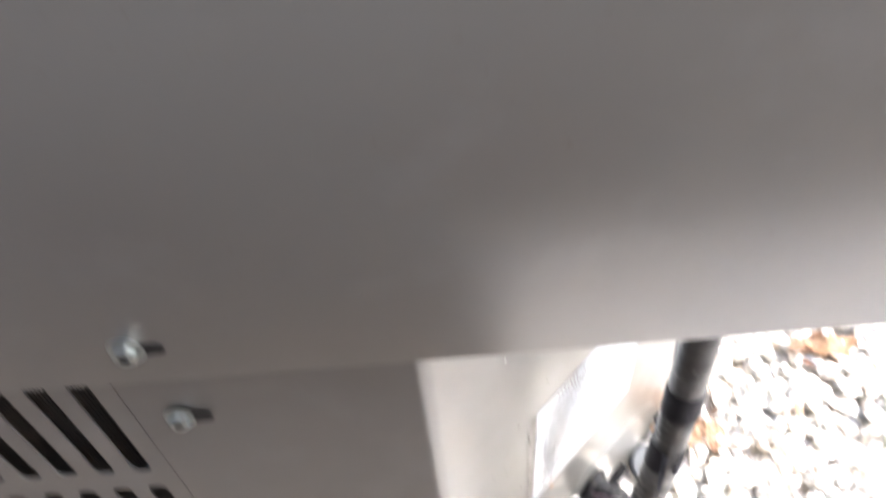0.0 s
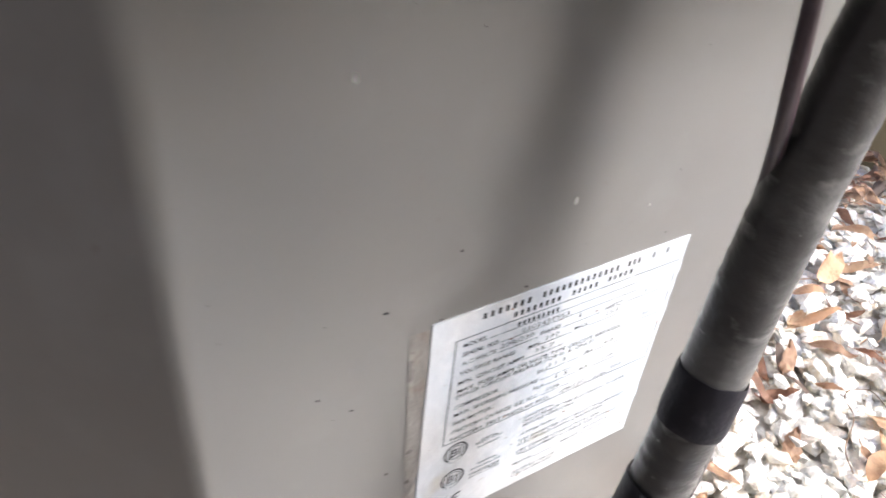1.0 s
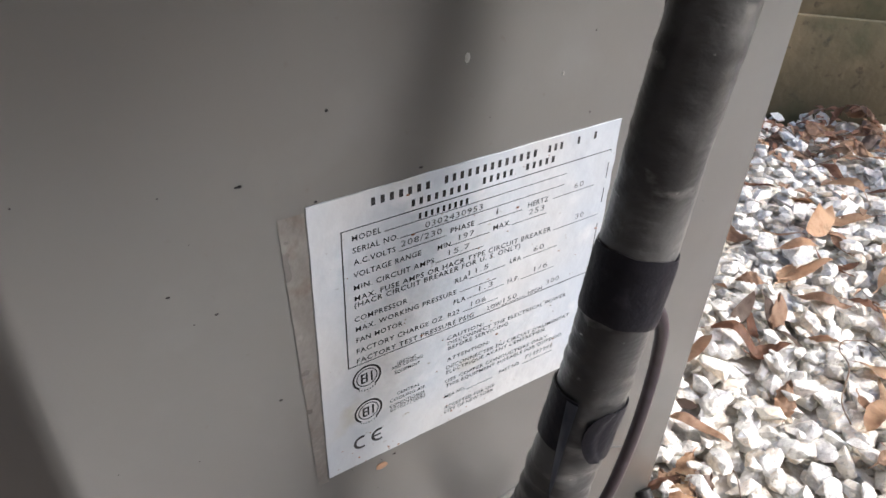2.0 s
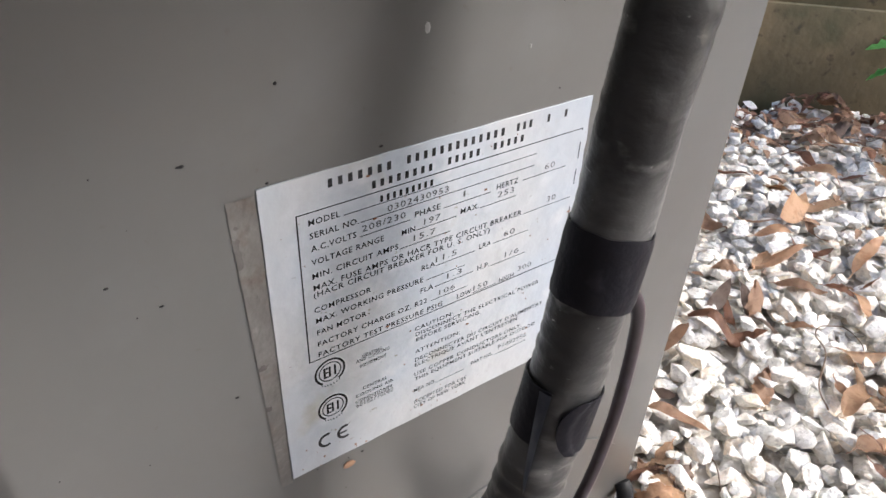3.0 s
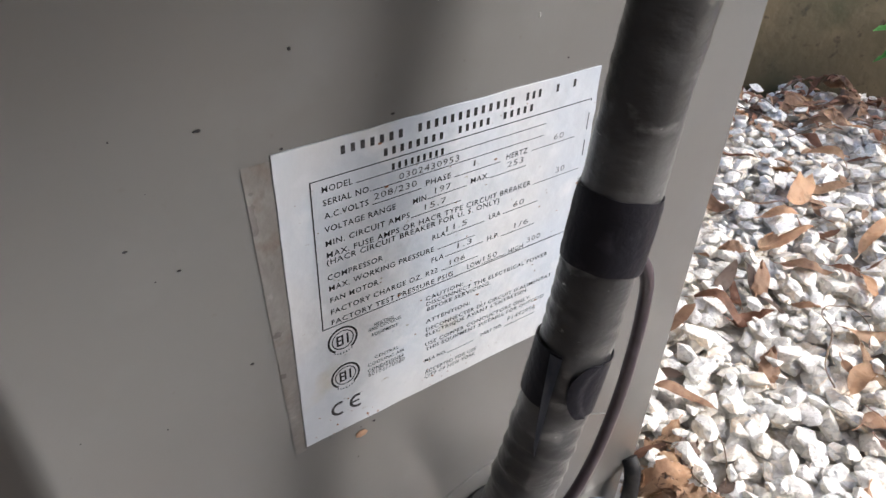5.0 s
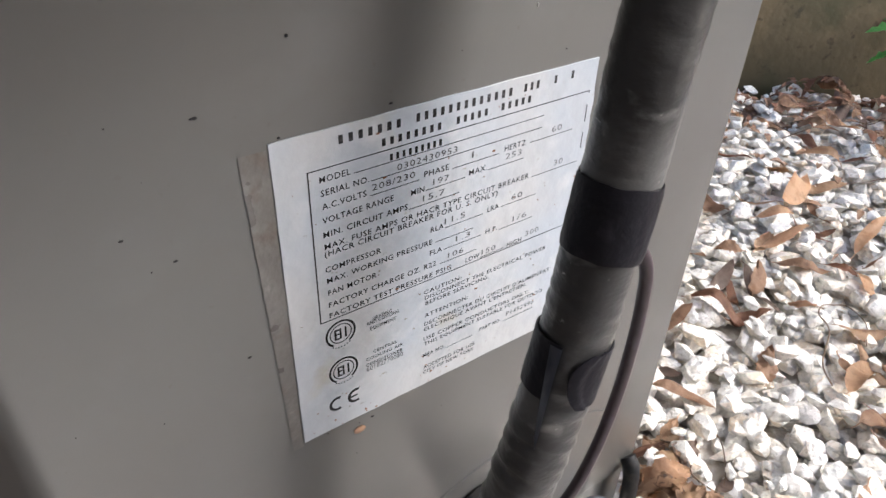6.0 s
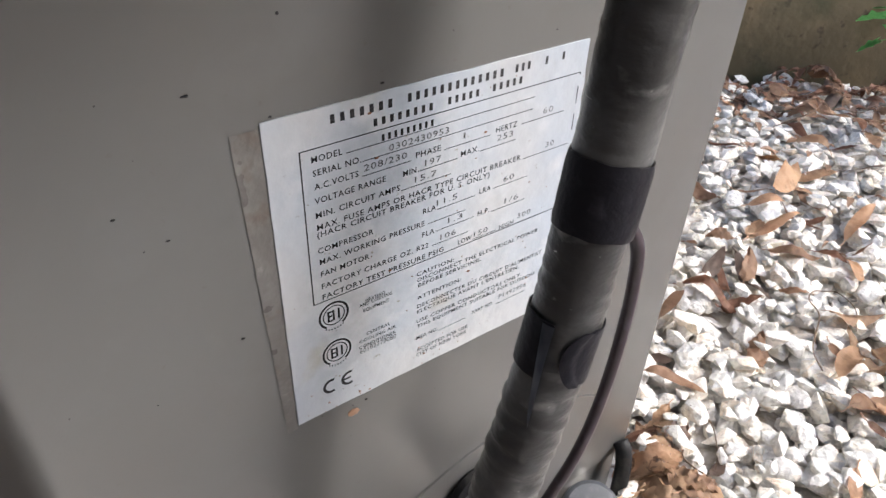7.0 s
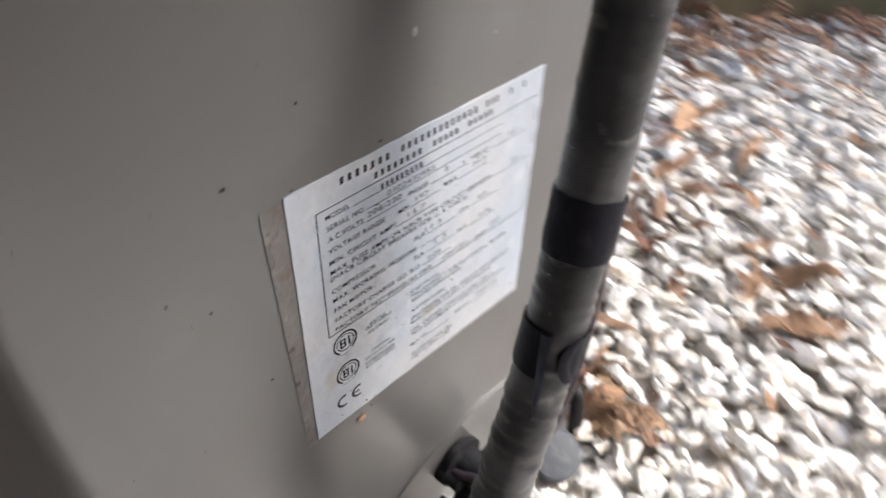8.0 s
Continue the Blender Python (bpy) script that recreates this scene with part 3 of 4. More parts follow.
print_line('COOLING AIR', 31.6, 112.2, 18.6)
print_line('CONDITIONER', 31.4, 115.5, 18.7)
print_line('60182770080', 31.7, 118.4, 18.5, TYPED)
# the printed frame
rule(12.1, 13.9, 132.4, 0.4)
rule(12.1, 81.2, 132.4, 0.4)
rule(12.1, 13.9, 0.5, 67.6)
rule(144.1, 13.9, 0.5, 67.6)
ring_mark(20.6, 90.3, 6.9)
ring_mark(20.8, 110.9, 6.9)
arc_mark(16.9, 129.2, 4.1, False)
arc_mark(25.8, 129.2, 4.1, True)

# specks of dirt and rust on the label
bm = bmesh.new()
for k in range(60):
    r = rng.choice((0.00018, 0.00025, 0.0003, 0.0005))
    x, z = rng.uniform(0.004, 0.148), LABEL_Z - rng.uniform(0.004, 0.140)
    if k > 40:
        x, z = rng.uniform(0.003, 0.08), LABEL_Z - LABEL_H + rng.betavariate(1, 3) * 0.03
    turned([(r, 0.0), (r * 0.6, r * 0.5)], pose(x, -0.0008, z, 90) @ Matrix.Diagonal((1 + rng.random(), 1, 1, 1)), 6, bm)
part("dirt_specks", bm, BROWN, plate, "brown dirt specks", smooth=None, kind="stuff")

# ---- the insulated pipe, its tape and cables ----
pipe = thing("insulated_pipe", (0.029, -0.0715, 0.085), "dark grey weathered foam-insulated refrigerant pipe with black tape bands", "pipe")
PIPE_R = 0.0134
pipe_line = smooth_line([(0.128, 0.030, 0.662), (0.137, -0.010, 0.654), (0.1400, -0.045, 0.620), (0.1284, -0.0555, 0.540), (0.1149, -0.0588, 0.460), (0.1015, -0.0624, 0.400), (0.0887, -0.0676, 0.340),
                         (0.0743, -0.0713, 0.280), (0.0582, -0.0725, 0.220), (0.0425, -0.0726, 0.160), (0.0320, -0.0720, 0.110), (0.0290, -0.0715, 0.085)], 36)


def pipe_radius(s, a, p):
    wrinkle = max(0.0, min(1.0, (0.36 - p.z) / 0.14)) * 0.0010 + 0.0004
    return PIPE_R + wrinkle * noise.noise((p.z * 300, 0.6 * math.cos(a), 0.6 * math.sin(a))) + 0.0004 * noise.noise((p.z * 30, math.cos(a), math.sin(a)))


part("foam_sleeve", tube(pipe_line, pipe_radius, 40), FOAM, pipe, "scuffed grey-black foam sleeve", smooth=60)


def pipe_axis(z):
    k = min(range(80, len(pipe_line) - 1), key=lambda i: abs(pipe_line[i].z - z))
    p = pipe_line[k]
    way = (pipe_line[k - 1] - pipe_line[k + 1]).normalized()
    return p + way * ((z - p.z) / way.z), way


def wrap(z0, z1, grow, covered, name, label, ragged=0.0, seed=0):
    """Tape round the pipe between two heights; covered(a) says where it goes round (a = 0 faces the open side)."""
    bm = bmesh.new()
    sides, steps = 72, 8
    rows = []
    for j in range(steps + 1):
        row = []
        for k in range(sides + 1):
            a = 2 * math.pi * k / sides
            t = j / steps
            end = ragged * noise.noise((math.cos(a) * 2 + seed, math.sin(a) * 2, 0)) * (1 if j in (0, steps) else 0)
            c, way = pipe_axis(z0 + (z1 - z0) * t)
            side = way.cross(Vector((0.6, 0.8, 0))).normalized()
            up = side.cross(way)
            r = PIPE_R + grow + 0.0006 * (k / sides) - 0.0004 * (j in (0, steps)) + 0.00025 * noise.noise((k * 0.4 + seed, j * 1.2, 0))
            row.append(bm.verts.new(c + way * end + r * (math.cos(a) * side + math.sin(a) * up)))
        rows.append(row)
    for j in range(steps):
        for k in range(sides):
            if covered((k + 0.5) / sides * 360, (j + 0.5) / steps):
                bm.faces.new((rows[j][k], rows[j][k + 1], rows[j + 1][k + 1], rows[j + 1][k]))
    bmesh.ops.delete(bm, geom=[v for v in bm.verts if not v.link_faces], context="VERTS")
    bmesh.ops.recalc_face_normals(bm, faces=bm.faces)
    bmesh.ops.solidify(bm, geom=list(bm.faces), thickness=0.0004)
    return part(name, bm, BLACK_TAPE, pipe, label, smooth=50)


wrap(0.3315, 0.3572, 0.0009, lambda a, t: True, "tape_band", "tight black electrical tape band", 0.0004)
# a torn band lower down: open towards the front, with a hanging flap
bm = bmesh.new()
rows = []
for j in range(17):
    t = j / 16
    first, last = 302 - 4 * t, 604 + 34 * math.sin(math.pi * (0.04 + 0.92 * t)) ** 0.55
    c, way = pipe_axis(0.2765 + 0.0225 * t)
    side = way.cross(Vector((0.6, 0.8, 0))).normalized()
    up = side.cross(way)
    row = []
    for k in range(61):
        a = radians(first + (last - first) * k / 60)
        r = PIPE_R + 0.0010 + 0.0011 * (k > 56) + 0.0002 * noise.noise((k * 0.4, j * 0.7, 4.0))
        row.append(bm.verts.new(c + r * (math.cos(a) * side + math.sin(a) * up)))
    rows.append(row)
for a, b in zip(rows, rows[1:]):
    for k in range(60):
        bm.faces.new((a[k], a[k + 1], b[k + 1], b[k]))
bmesh.ops.recalc_face_normals(bm, faces=bm.faces)
bmesh.ops.solidify(bm, geom=list(bm.faces), thickness=0.0004)
part("torn_tape", bm, BLACK_TAPE, pipe, "torn black tape with an open gap", smooth=50)
bm = bmesh.new()
flap = []
for k in range(11):
    t = k / 10
    c, way = pipe_axis(0.2985 - 0.042 * t)
    side = way.cross(Vector((0.6, 0.8, 0))).normalized()
    up = side.cross(way)
    row = []
    for q in range(5):
        a = radians(297 - 7 * t + q * 4.6 * (1 - t) ** 0.6)
        r = PIPE_R + 0.0016 + 0.0042 * math.sin(math.pi * t) * (1 - q / 4)
        row.append(bm.verts.new(c + r * (math.cos(a) * side + math.sin(a) * up)))
    flap.append(row)
for a, b in zip(flap, flap[1:]):
    for q in range(4):
        bm.faces.new((a[q], a[q + 1], b[q + 1], b[q]))
bmesh.ops.solidify(bm, geom=list(bm.faces), thickness=0.0003)
part("tape_flap", bm, TAPE_HIGHLIGHT, pipe, "pointed loose end of tape", smooth=60)

cable = thing("control_cable", (0.08, -0.04, 0.10), "thin brown-black control cable tied along a pipe", "cable")
part("sheath", tube(smooth_line([(0.092, -0.030, 0.600), (0.089, -0.042, 0.545), (0.0880, -0.0500, 0.508), (0.0905, -0.0530, 0.478), (0.0975, -0.0525, 0.452), (0.1050, -0.0500, 0.425), (0.1070, -0.0480, 0.390), (0.1070, -0.0500, 0.355),
                                 (0.1120, -0.0540, 0.328), (0.1260, -0.0600, 0.305), (0.1310, -0.0600, 0.281), (0.1315, -0.0600, 0.252), (0.1290, -0.0600, 0.222), (0.1220, -0.0600, 0.190), (0.112, -0.058, 0.160), (0.100, -0.050, 0.125), (0.092, -0.020, 0.105), (0.09, 0.002, 0.100)], 10), 0.0030, 14), CABLE, cable, smooth=60)
part("cable_gland", turned([(0.0080, 0.0), (0.0084, 0.002), (0.0084, 0.009), (0.0065, 0.012), (0.0065, 0.018), (0.003, 0.019)], pose(0.090, -0.0004, 0.096, 90), 20), RUBBER, cable, "round black cable gland")
loop = thing("loose_wire", (0.05, -0.07, 0.505), "thin orange-red wire loop sagging below the steel cover", "wire")
part("strand", tube(smooth_line([(-0.030, -0.050, 0.588), (-0.016, -0.058, 0.553), (0.008, -0.066, 0.530), (0.040, -0.076, 0.519), (0.080, -0.088, 0.519), (0.106, -0.094, 0.536), (0.120, -0.096, 0.586)], 10), 0.0016, 10), RED_WIRE, loop, smooth=60)

# ---- valves at the foot of the pipe ----
def service_valve(x, z, size, tip, label):
    """A forged valve that stands out of the panel, with a hexagonal cap on its stem and a side port."""
    v = thing("service_valve", (x, -0.01, z - 0.02 * size), label, "valve")
    part("valve_body", turned([(0.013, 0.0), (0.015, 0.002), (0.015, 0.006), (0.0105, 0.008), (0.0105, 0.020), (0.0125, 0.022), (0.0125, 0.029), (0.010, 0.031)], pose(x, -0.0022, z, 90) @ Matrix.Scale(size, 4), 20), RUBBER, v, "blackened valve body")
    cap = part("cap", turned([(0.0098, 0.0), (0.0108, 0.001), (0.0108, 0.0075), (0.0096, 0.009), (0.0096, 0.026), (0.0082, 0.029), (0.0035, 0.0295)], pose(x, -0.0022 - 0.030 * size, z, 90 + tip) @ Matrix.Scale(size, 4), 18), RUBBER, v, "black plastic stem cap")
    part("cap_nut", turned([(0.0122, 0.0), (0.0122, 0.006), (0.0112, 0.007)], pose(x, -0.0018 - 0.0305 * size, z, 90 + tip) @ Matrix.Scale(size, 4), 6), RUBBER, cap)
    part("service_port", tube(smooth_line([(x, -0.018 * size, z), (x + 0.016 * size, -0.019 * size, z + 0.010 * size), (x + 0.026 * size, -0.020 * size, z + 0.016 * size)], 5), 0.0048 * size, 12), RUBBER, v, "short capped service port", smooth=60)
    return v


big_valve = service_valve(0.102, 0.100, 1.10, 10, "large dark service valve with a black cap on a steel plate")
part("pipe_sleeve", turned([(0.0165, 0.0), (0.0172, 0.004), (0.0172, 0.026), (0.0150, 0.030)], pose(0.029, -0.0715, 0.066), 24), RUBBER, big_valve, "black sleeve end")
part("elbow", tube(smooth_line([(0.029, -0.0715, 0.078), (0.031, -0.067, 0.060), (0.042, -0.050, 0.053), (0.066, -0.030, 0.060), (0.094, -0.020, 0.080), (0.102, -0.018, 0.098)], 8), 0.0075, 16), RUBBER, big_valve, "blackened copper elbow", smooth=60)
small_valve = service_valve(0.056, 0.076, 0.85, 8, "small dark service valve with a black cap on a steel plate")
part("liquid_line", tube(smooth_line([(0.056, -0.014, 0.076), (0.057, -0.018, 0.055), (0.050, -0.026, 0.03), (0.042, -0.04, 0.0), (0.06, -0.05, -0.045)], 8), 0.0048, 14), RUBBER, small_valve, "dark narrow liquid line", smooth=60)
# Black tube put in for the dark gap at the panel's lower corner.
conduit = thing("dark_gap_tube", (0.233, -0.03, -0.02), "short black tube standing in for the dark gap at a steel panel's foot", "conduit")
part("gap_filler", tube(smooth_line([(0.251, -0.001, 0.034), (0.250, -0.007, 0.028), (0.249, -0.011, 0.010), (0.249, -0.013, -0.040)], 10), 0.0062, 18), RUBBER, conduit, smooth=60)
disc = thing("knockout_cap", (0.205, -0.018, 0.004), "grey round plastic cap lying at the foot of a steel panel", "cap")
part("shell", turned([(0.0215, 0.0), (0.0225, 0.003), (0.0222, 0.008), (0.0195, 0.0105), (0.006, 0.0115)], pose(0.205, -0.020, 0.004, 24, -14, 0), 28), GREY_CAP, disc)

# ---- gravel: settled layers of crushed stone ----
def chip_shape(seed, sub=2):
    """A broken stone: a ball cut by random planes."""
    rs = np.random.RandomState(seed)
    bm = bmesh.new()
    if seed % 6 < 5:
        # a sharper piece: the hull of scattered points
        pts = rs.normal(size=(13, 3))
        pts /= np.linalg.norm(pts, axis=1)[:, None]
        pts *= rs.uniform(0.80, 1.08, 13)[:, None]
        for p in pts:
            bm.verts.new(p)
        hull = bmesh.ops.convex_hull(bm, input=list(bm.verts))
        bmesh.ops.delete(bm, geom=[v for v in bm.verts if not v.link_faces], context="VERTS")
        bmesh.ops.bevel(bm, geom=list(bm.edges), offset=0.055, segments=1, profile=0.5, affect="EDGES")
        bmesh.ops.triangulate(bm, faces=list(bm.faces))
        return bm
    bmesh.ops.create_icosphere(bm, subdivisions=sub, radius=1.0)
    normals = rs.normal(size=(9, 3))
    normals /= np.linalg.norm(normals, axis=1)[:, None]
    reach = rs.uniform(0.42, 0.86, 9)
    for v in bm.verts:
        d = np.array(v.co)
        dots = normals @ d
        r = min([0.98] + [h / q for h, q in zip(reach, dots) if q > 0.05])
        v.co = Vector(d * r * (1 + 0.03 * rs.normal()))
    return bm


SHAPES = []
for s in range(24):
    bm = chip_shape(100 + s)
    me = bpy.data.meshes.new("stone")
    bm.normal_update()
    bm.to_mesh(me)
    bm.free()
    me.materials.append(STONE)
    for p in me.polygons:
        p.use_smooth = True
    me.set_sharp_from_angle(angle=radians(18))
    SHAPES.append(me)

X0, X1, Y0, Y1, CELL = -0.05, 1.85, -0.80, 0.80, 0.004
NXC, NYC = int((X1 - X0) / CELL), int((Y1 - Y0) / CELL)
height = np.full((NXC, NYC), -0.046)
rs = np.random.RandomState(11)


def allowed(x, y, r):
    if x + y > 1.510 - r or x + y < -0.98 or x - y > 2.16:
        return False
    q = CORNER.inverted() @ Vector((x, y, 0))
    inside = -SIDE < q.x < 0 and 0 < q.y < SIDE and (q.y - q.x) / math.sqrt(2) > CUT / math.sqrt(2)
    # Gravel stops short of the front, leaving the added dark soil there.
    return not inside and q.x > -0.12


def settle(x, y, a, b, c, turn):
    """Drops an ellipsoid on the heap; returns the height of its middle."""
    i0, i1 = int((x - a - X0) / CELL), int((x + a - X0) / CELL) + 1
    j0, j1 = int((y - a - Y0) / CELL), int((y + a - Y0) / CELL) + 1
    i0, j0, i1, j1 = max(i0, 0), max(j0, 0), min(i1, NXC), min(j1, NYC)
    if i1 <= i0 or j1 <= j0:
        return None
    gx = X0 + (np.arange(i0, i1) + 0.5) * CELL - x
    gy = Y0 + (np.arange(j0, j1) + 0.5) * CELL - y
    u = (gx[:, None] * math.cos(turn) + gy[None] * math.sin(turn)) / a
    v = (-gx[:, None] * math.sin(turn) + gy[None] * math.cos(turn)) / b
    d = u * u + v * v
    m = d < 0.8
    if not m.any():
        return None
    under = height[i0:i1, j0:j1]
    cap = c * np.sqrt(np.clip(1 - d, 0, 1))
    z = float(np.percentile((under + 0.75 * cap)[m], 58))
    height[i0:i1, j0:j1] = np.where(m, np.maximum(under, z + 0.9 * cap), under)
    return z


stones = []
for layer, (count, small_end, big_end) in enumerate(((9000, 0.009, 0.017), (21000, 0.0085, 0.0205), (7000, 0.005, 0.011))):
    for k in range(count):
        x, y = rs.uniform(X0 + 0.03, X1 - 0.03), rs.uniform(Y0 + 0.03, Y1 - 0.03)
        a = small_end + (big_end - small_end) * rs.beta(1.6, 2.4)
        b, c = a * rs.uniform(0.60, 0.92), a * rs.uniform(0.36, 0.62)
        turn = rs.uniform(0, math.pi)
        if not allowed(x, y, a * 0.8):
            continue
        z = settle(x, y, a, b, c, turn)
        if z is None or z > -0.006:
            continue
        stones.append((x, y, z, a, b, c, turn, rs.uniform(-22, 22), rs.uniform(-22, 22), rs.randint(24), layer))

print("surface", np.median(height[height > -0.04]), len(stones))
base = [np.array([v.co for v in me.vertices]) for me in SHAPES]
faces = [np.array([p.vertices[:] for p in me.polygons]) for me in SHAPES]
verts_all, faces_all, count, single = [], [], 0, 0
gravel_single = []
for x, y, z, a, b, c, turn, tx, ty, s, layer in stones:
    m = Matrix.LocRotScale((x, y, z), Euler((radians(tx), radians(ty), turn)), (a * 1.12, b * 1.12, c * 1.18))
    near = layer and 0.22 < x < 0.62 and -0.24 < y < 0.10
    if near and single < 300:
        single += 1
        gravel_single.append((m, s))
        continue
    mm = np.array(m)
    verts_all.append(base[s] @ mm[:3, :3].T + mm[:3, 3])
    faces_all.append(faces[s] + count)
    count += len(base[s])
me = bpy.data.meshes.new("gravel")
va, fa = np.concatenate(verts_all), np.concatenate(faces_all)
me.from_pydata(va, [], fa)
me.materials.append(STONES)
me.polygons.foreach_set("use_smooth", np.ones(len(fa), bool))
me.set_sharp_from_angle(angle=radians(18))
gravel = tagged(new("gravel", me), "bed of crushed white and grey marble stones", "gravel", kind="stuff")


def heap(x, y, r=0.012):
    i, j, q = int((x - X0) / CELL), int((y - Y0) / CELL), max(1, int(r / CELL))
    return float(np.percentile(height[max(i - q, 0):i + q + 1, max(j - q, 0):j + q + 1], 75))


smooth_heap = height.copy()
for k in range(3):
    pad = np.pad(smooth_heap, 2, mode="edge")
    smooth_heap = sum(pad[i:i + NXC, j:j + NYC] for i in range(5) for j in range(5)) / 25


def lie(x, y):
    """The stones' height, evened out, as a soft leaf feels it."""
    u = min(max((x - X0) / CELL - 0.5, 0), NXC - 1.001)
    v = min(max((y - Y0) / CELL - 0.5, 0), NYC - 1.001)
    i, j = int(u), int(v)
    u, v = u - i, v - j
    return float((1 - u) * ((1 - v) * smooth_heap[i, j] + v * smooth_heap[i, j + 1]) + u * ((1 - v) * smooth_heap[i + 1, j] + v * smooth_heap[i + 1, j + 1]))


# ---- fallen leaves ----
leaf_rng = random.Random(21)


def fallen_leaf(x0, y0, x1, y1, mat, crumple=0.0):
    """A dry lance-shaped leaf from its stalk to its tip, curled, lying on the stones."""
    r = leaf_rng
    length = min(0.105, max(0.022, math.hypot(x1 - x0, y1 - y0)))
    turn = math.atan2(y1 - y0, x1 - x0)
    wide = length * r.uniform(0.062, 0.105) + 0.0028
    bend, curl, twist = r.uniform(-0.05, 0.06) * length, r.uniform(-0.5, 0.5), r.uniform(-0.5, 0.5)
    sway = r.uniform(-0.08, 0.08) * length
    n, w = 14, 6
    bm = bmesh.new()
    rows = []
    for i in range(n + 1):
        t = i / n
        half = (1 + crumple) * wide * (math.sin(math.pi * t ** 0.85) ** 0.8 * (1.0 - 0.15 * t) + 0.02)
        row = []
        for k in range(w + 1):
            q = 2 * k / w - 1
            ragged = 1 + (0.10 + 0.5 * crumple) * noise.noise((i * 1.3, q * 2, length * 900))
            yy, zz = half * q * ragged, curl * half * q * q + (0.0012 + 0.007 * crumple) * noise.noise((i * 0.6, q * (1 + 2 * crumple), length * 500))
            tw = twist * (t - 0.5)
            row.append(bm.verts.new((length * (t - 0.5), yy * math.cos(tw) - zz * math.sin(tw) + sway * math.sin(math.pi * t), yy * math.sin(tw) + zz * math.cos(tw) + bend * (0.5 - 2 * (t - 0.5) ** 2) + 0.0006 * (q == 0))))
        rows.append(row)
    for a, b in zip(rows, rows[1:]):
        for k in range(w):
            bm.faces.new((a[k], a[k + 1], b[k + 1], b[k]))
    bmesh.ops.solidify(bm, geom=list(bm.faces), thickness=0.0005)
    tube([Vector((-0.5 * length - 0.007, 0.001, bend * 0.1)), Vector((-0.5 * length - 0.004, 0, 0)), Vector((-0.5 * length + 0.004, 0, 0.0004))], 0.0006, 5, bm)
    cx, cy = (x0 + x1) / 2, (y0 + y1) / 2
    spot = Matrix.Translation((cx, cy, 0)) @ Matrix.Rotation(turn, 4, "Z")
    level = lie(cx, cy)
    for v in bm.verts:
        w = spot @ v.co
        v.co.z = 0.75 * v.co.z + 0.8 * (lie(w.x, w.y) - level)
    words = {TAN: "tan", PALE: "pale tan", BROWN: "dark brown", RUST: "rust-brown", GREY: "grey-brown"}[mat]
    ob = link("fallen_leaf", bm, mat, 60)
    ob.matrix_basis = Matrix.Translation((0, 0, level + 0.0035)) @ spot
    return tagged(ob, f"curled {words} dry leaf lying on white gravel", "leaf", "fallen leaves")


fallen_leaf(0.713, 0.222, 0.721, 0.169, TAN)
fallen_leaf(0.724, 0.170, 0.841, 0.204, PALE)
fallen_leaf(0.770, 0.181, 0.878, 0.159, TAN)
fallen_leaf(0.716, 0.147, 0.712, 0.091, BROWN)
fallen_leaf(0.634, 0.135, 0.688, 0.113, TAN)
fallen_leaf(0.493, 0.126, 0.518, 0.058, BROWN)
fallen_leaf(0.424, 0.098, 0.481, 0.113, RUST)
fallen_leaf(0.566, 0.003, 0.623, -0.029, TAN)
fallen_leaf(0.737, 0.073, 0.800, 0.079, PALE)
fallen_leaf(0.690, 0.056, 0.655, 0.007, TAN)
fallen_leaf(0.781, 0.166, 0.765, 0.122, RUST)
fallen_leaf(0.576, 0.120, 0.549, 0.043, GREY)
fallen_leaf(0.565, 0.187, 0.557, 0.155, RUST)
fallen_leaf(0.876, 0.157, 0.900, 0.117, GREY)
fallen_leaf(0.683, 0.176, 0.718, 0.149, TAN)
fallen_leaf(0.523, 0.121, 0.573, 0.132, GREY)
fallen_leaf(0.353, 0.056, 0.384, 0.008, RUST)
fallen_leaf(0.492, -0.051, 0.566, -0.045, TAN)
fallen_leaf(0.530, -0.021, 0.518, -0.046, RUST)
fallen_leaf(0.487, -0.073, 0.496, -0.093, BROWN)
fallen_leaf(0.242, -0.021, 0.284, -0.017, TAN)
fallen_leaf(0.279, -0.029, 0.290, -0.052, TAN)
fallen_leaf(0.463, -0.097, 0.465, -0.111, BROWN)
fallen_leaf(0.281, 0.007, 0.287, -0.017, RUST)
fallen_leaf(0.291, 0.021, 0.332, 0.010, BROWN)
fallen_leaf(0.288, -0.053, 0.302, -0.063, TAN)
fallen_leaf(0.327, -0.043, 0.355, -0.036, GREY)
fallen_leaf(0.395, 0.080, 0.401, 0.058, GREY)
fallen_leaf(0.547, -0.060, 0.607, -0.103, TAN)
fallen_leaf(0.483, -0.096, 0.540, -0.139, RUST)
fallen_leaf(0.722, 0.125, 0.767, 0.115, BROWN)
fallen_leaf(0.962, 0.042, 0.980, 0.017, RUST)
fallen_leaf(0.288, -0.003, 0.273, -0.042, RUST)
fallen_leaf(0.944, 0.346, 0.968, 0.307, RUST)
fallen_leaf(1.026, 0.441, 1.028, 0.398, BROWN)
fallen_leaf(0.949, 0.295, 0.925, 0.233, BROWN)
fallen_leaf(0.945, 0.210, 0.965, 0.187, BROWN)
fallen_leaf(0.843, 0.286, 0.860, 0.265, RUST)
fallen_leaf(1.032, 0.278, 1.117, 0.288, GREY)
fallen_leaf(1.201, 0.305, 1.178, 0.264, BROWN)
fallen_leaf(1.117, 0.370, 1.067, 0.359, BROWN)
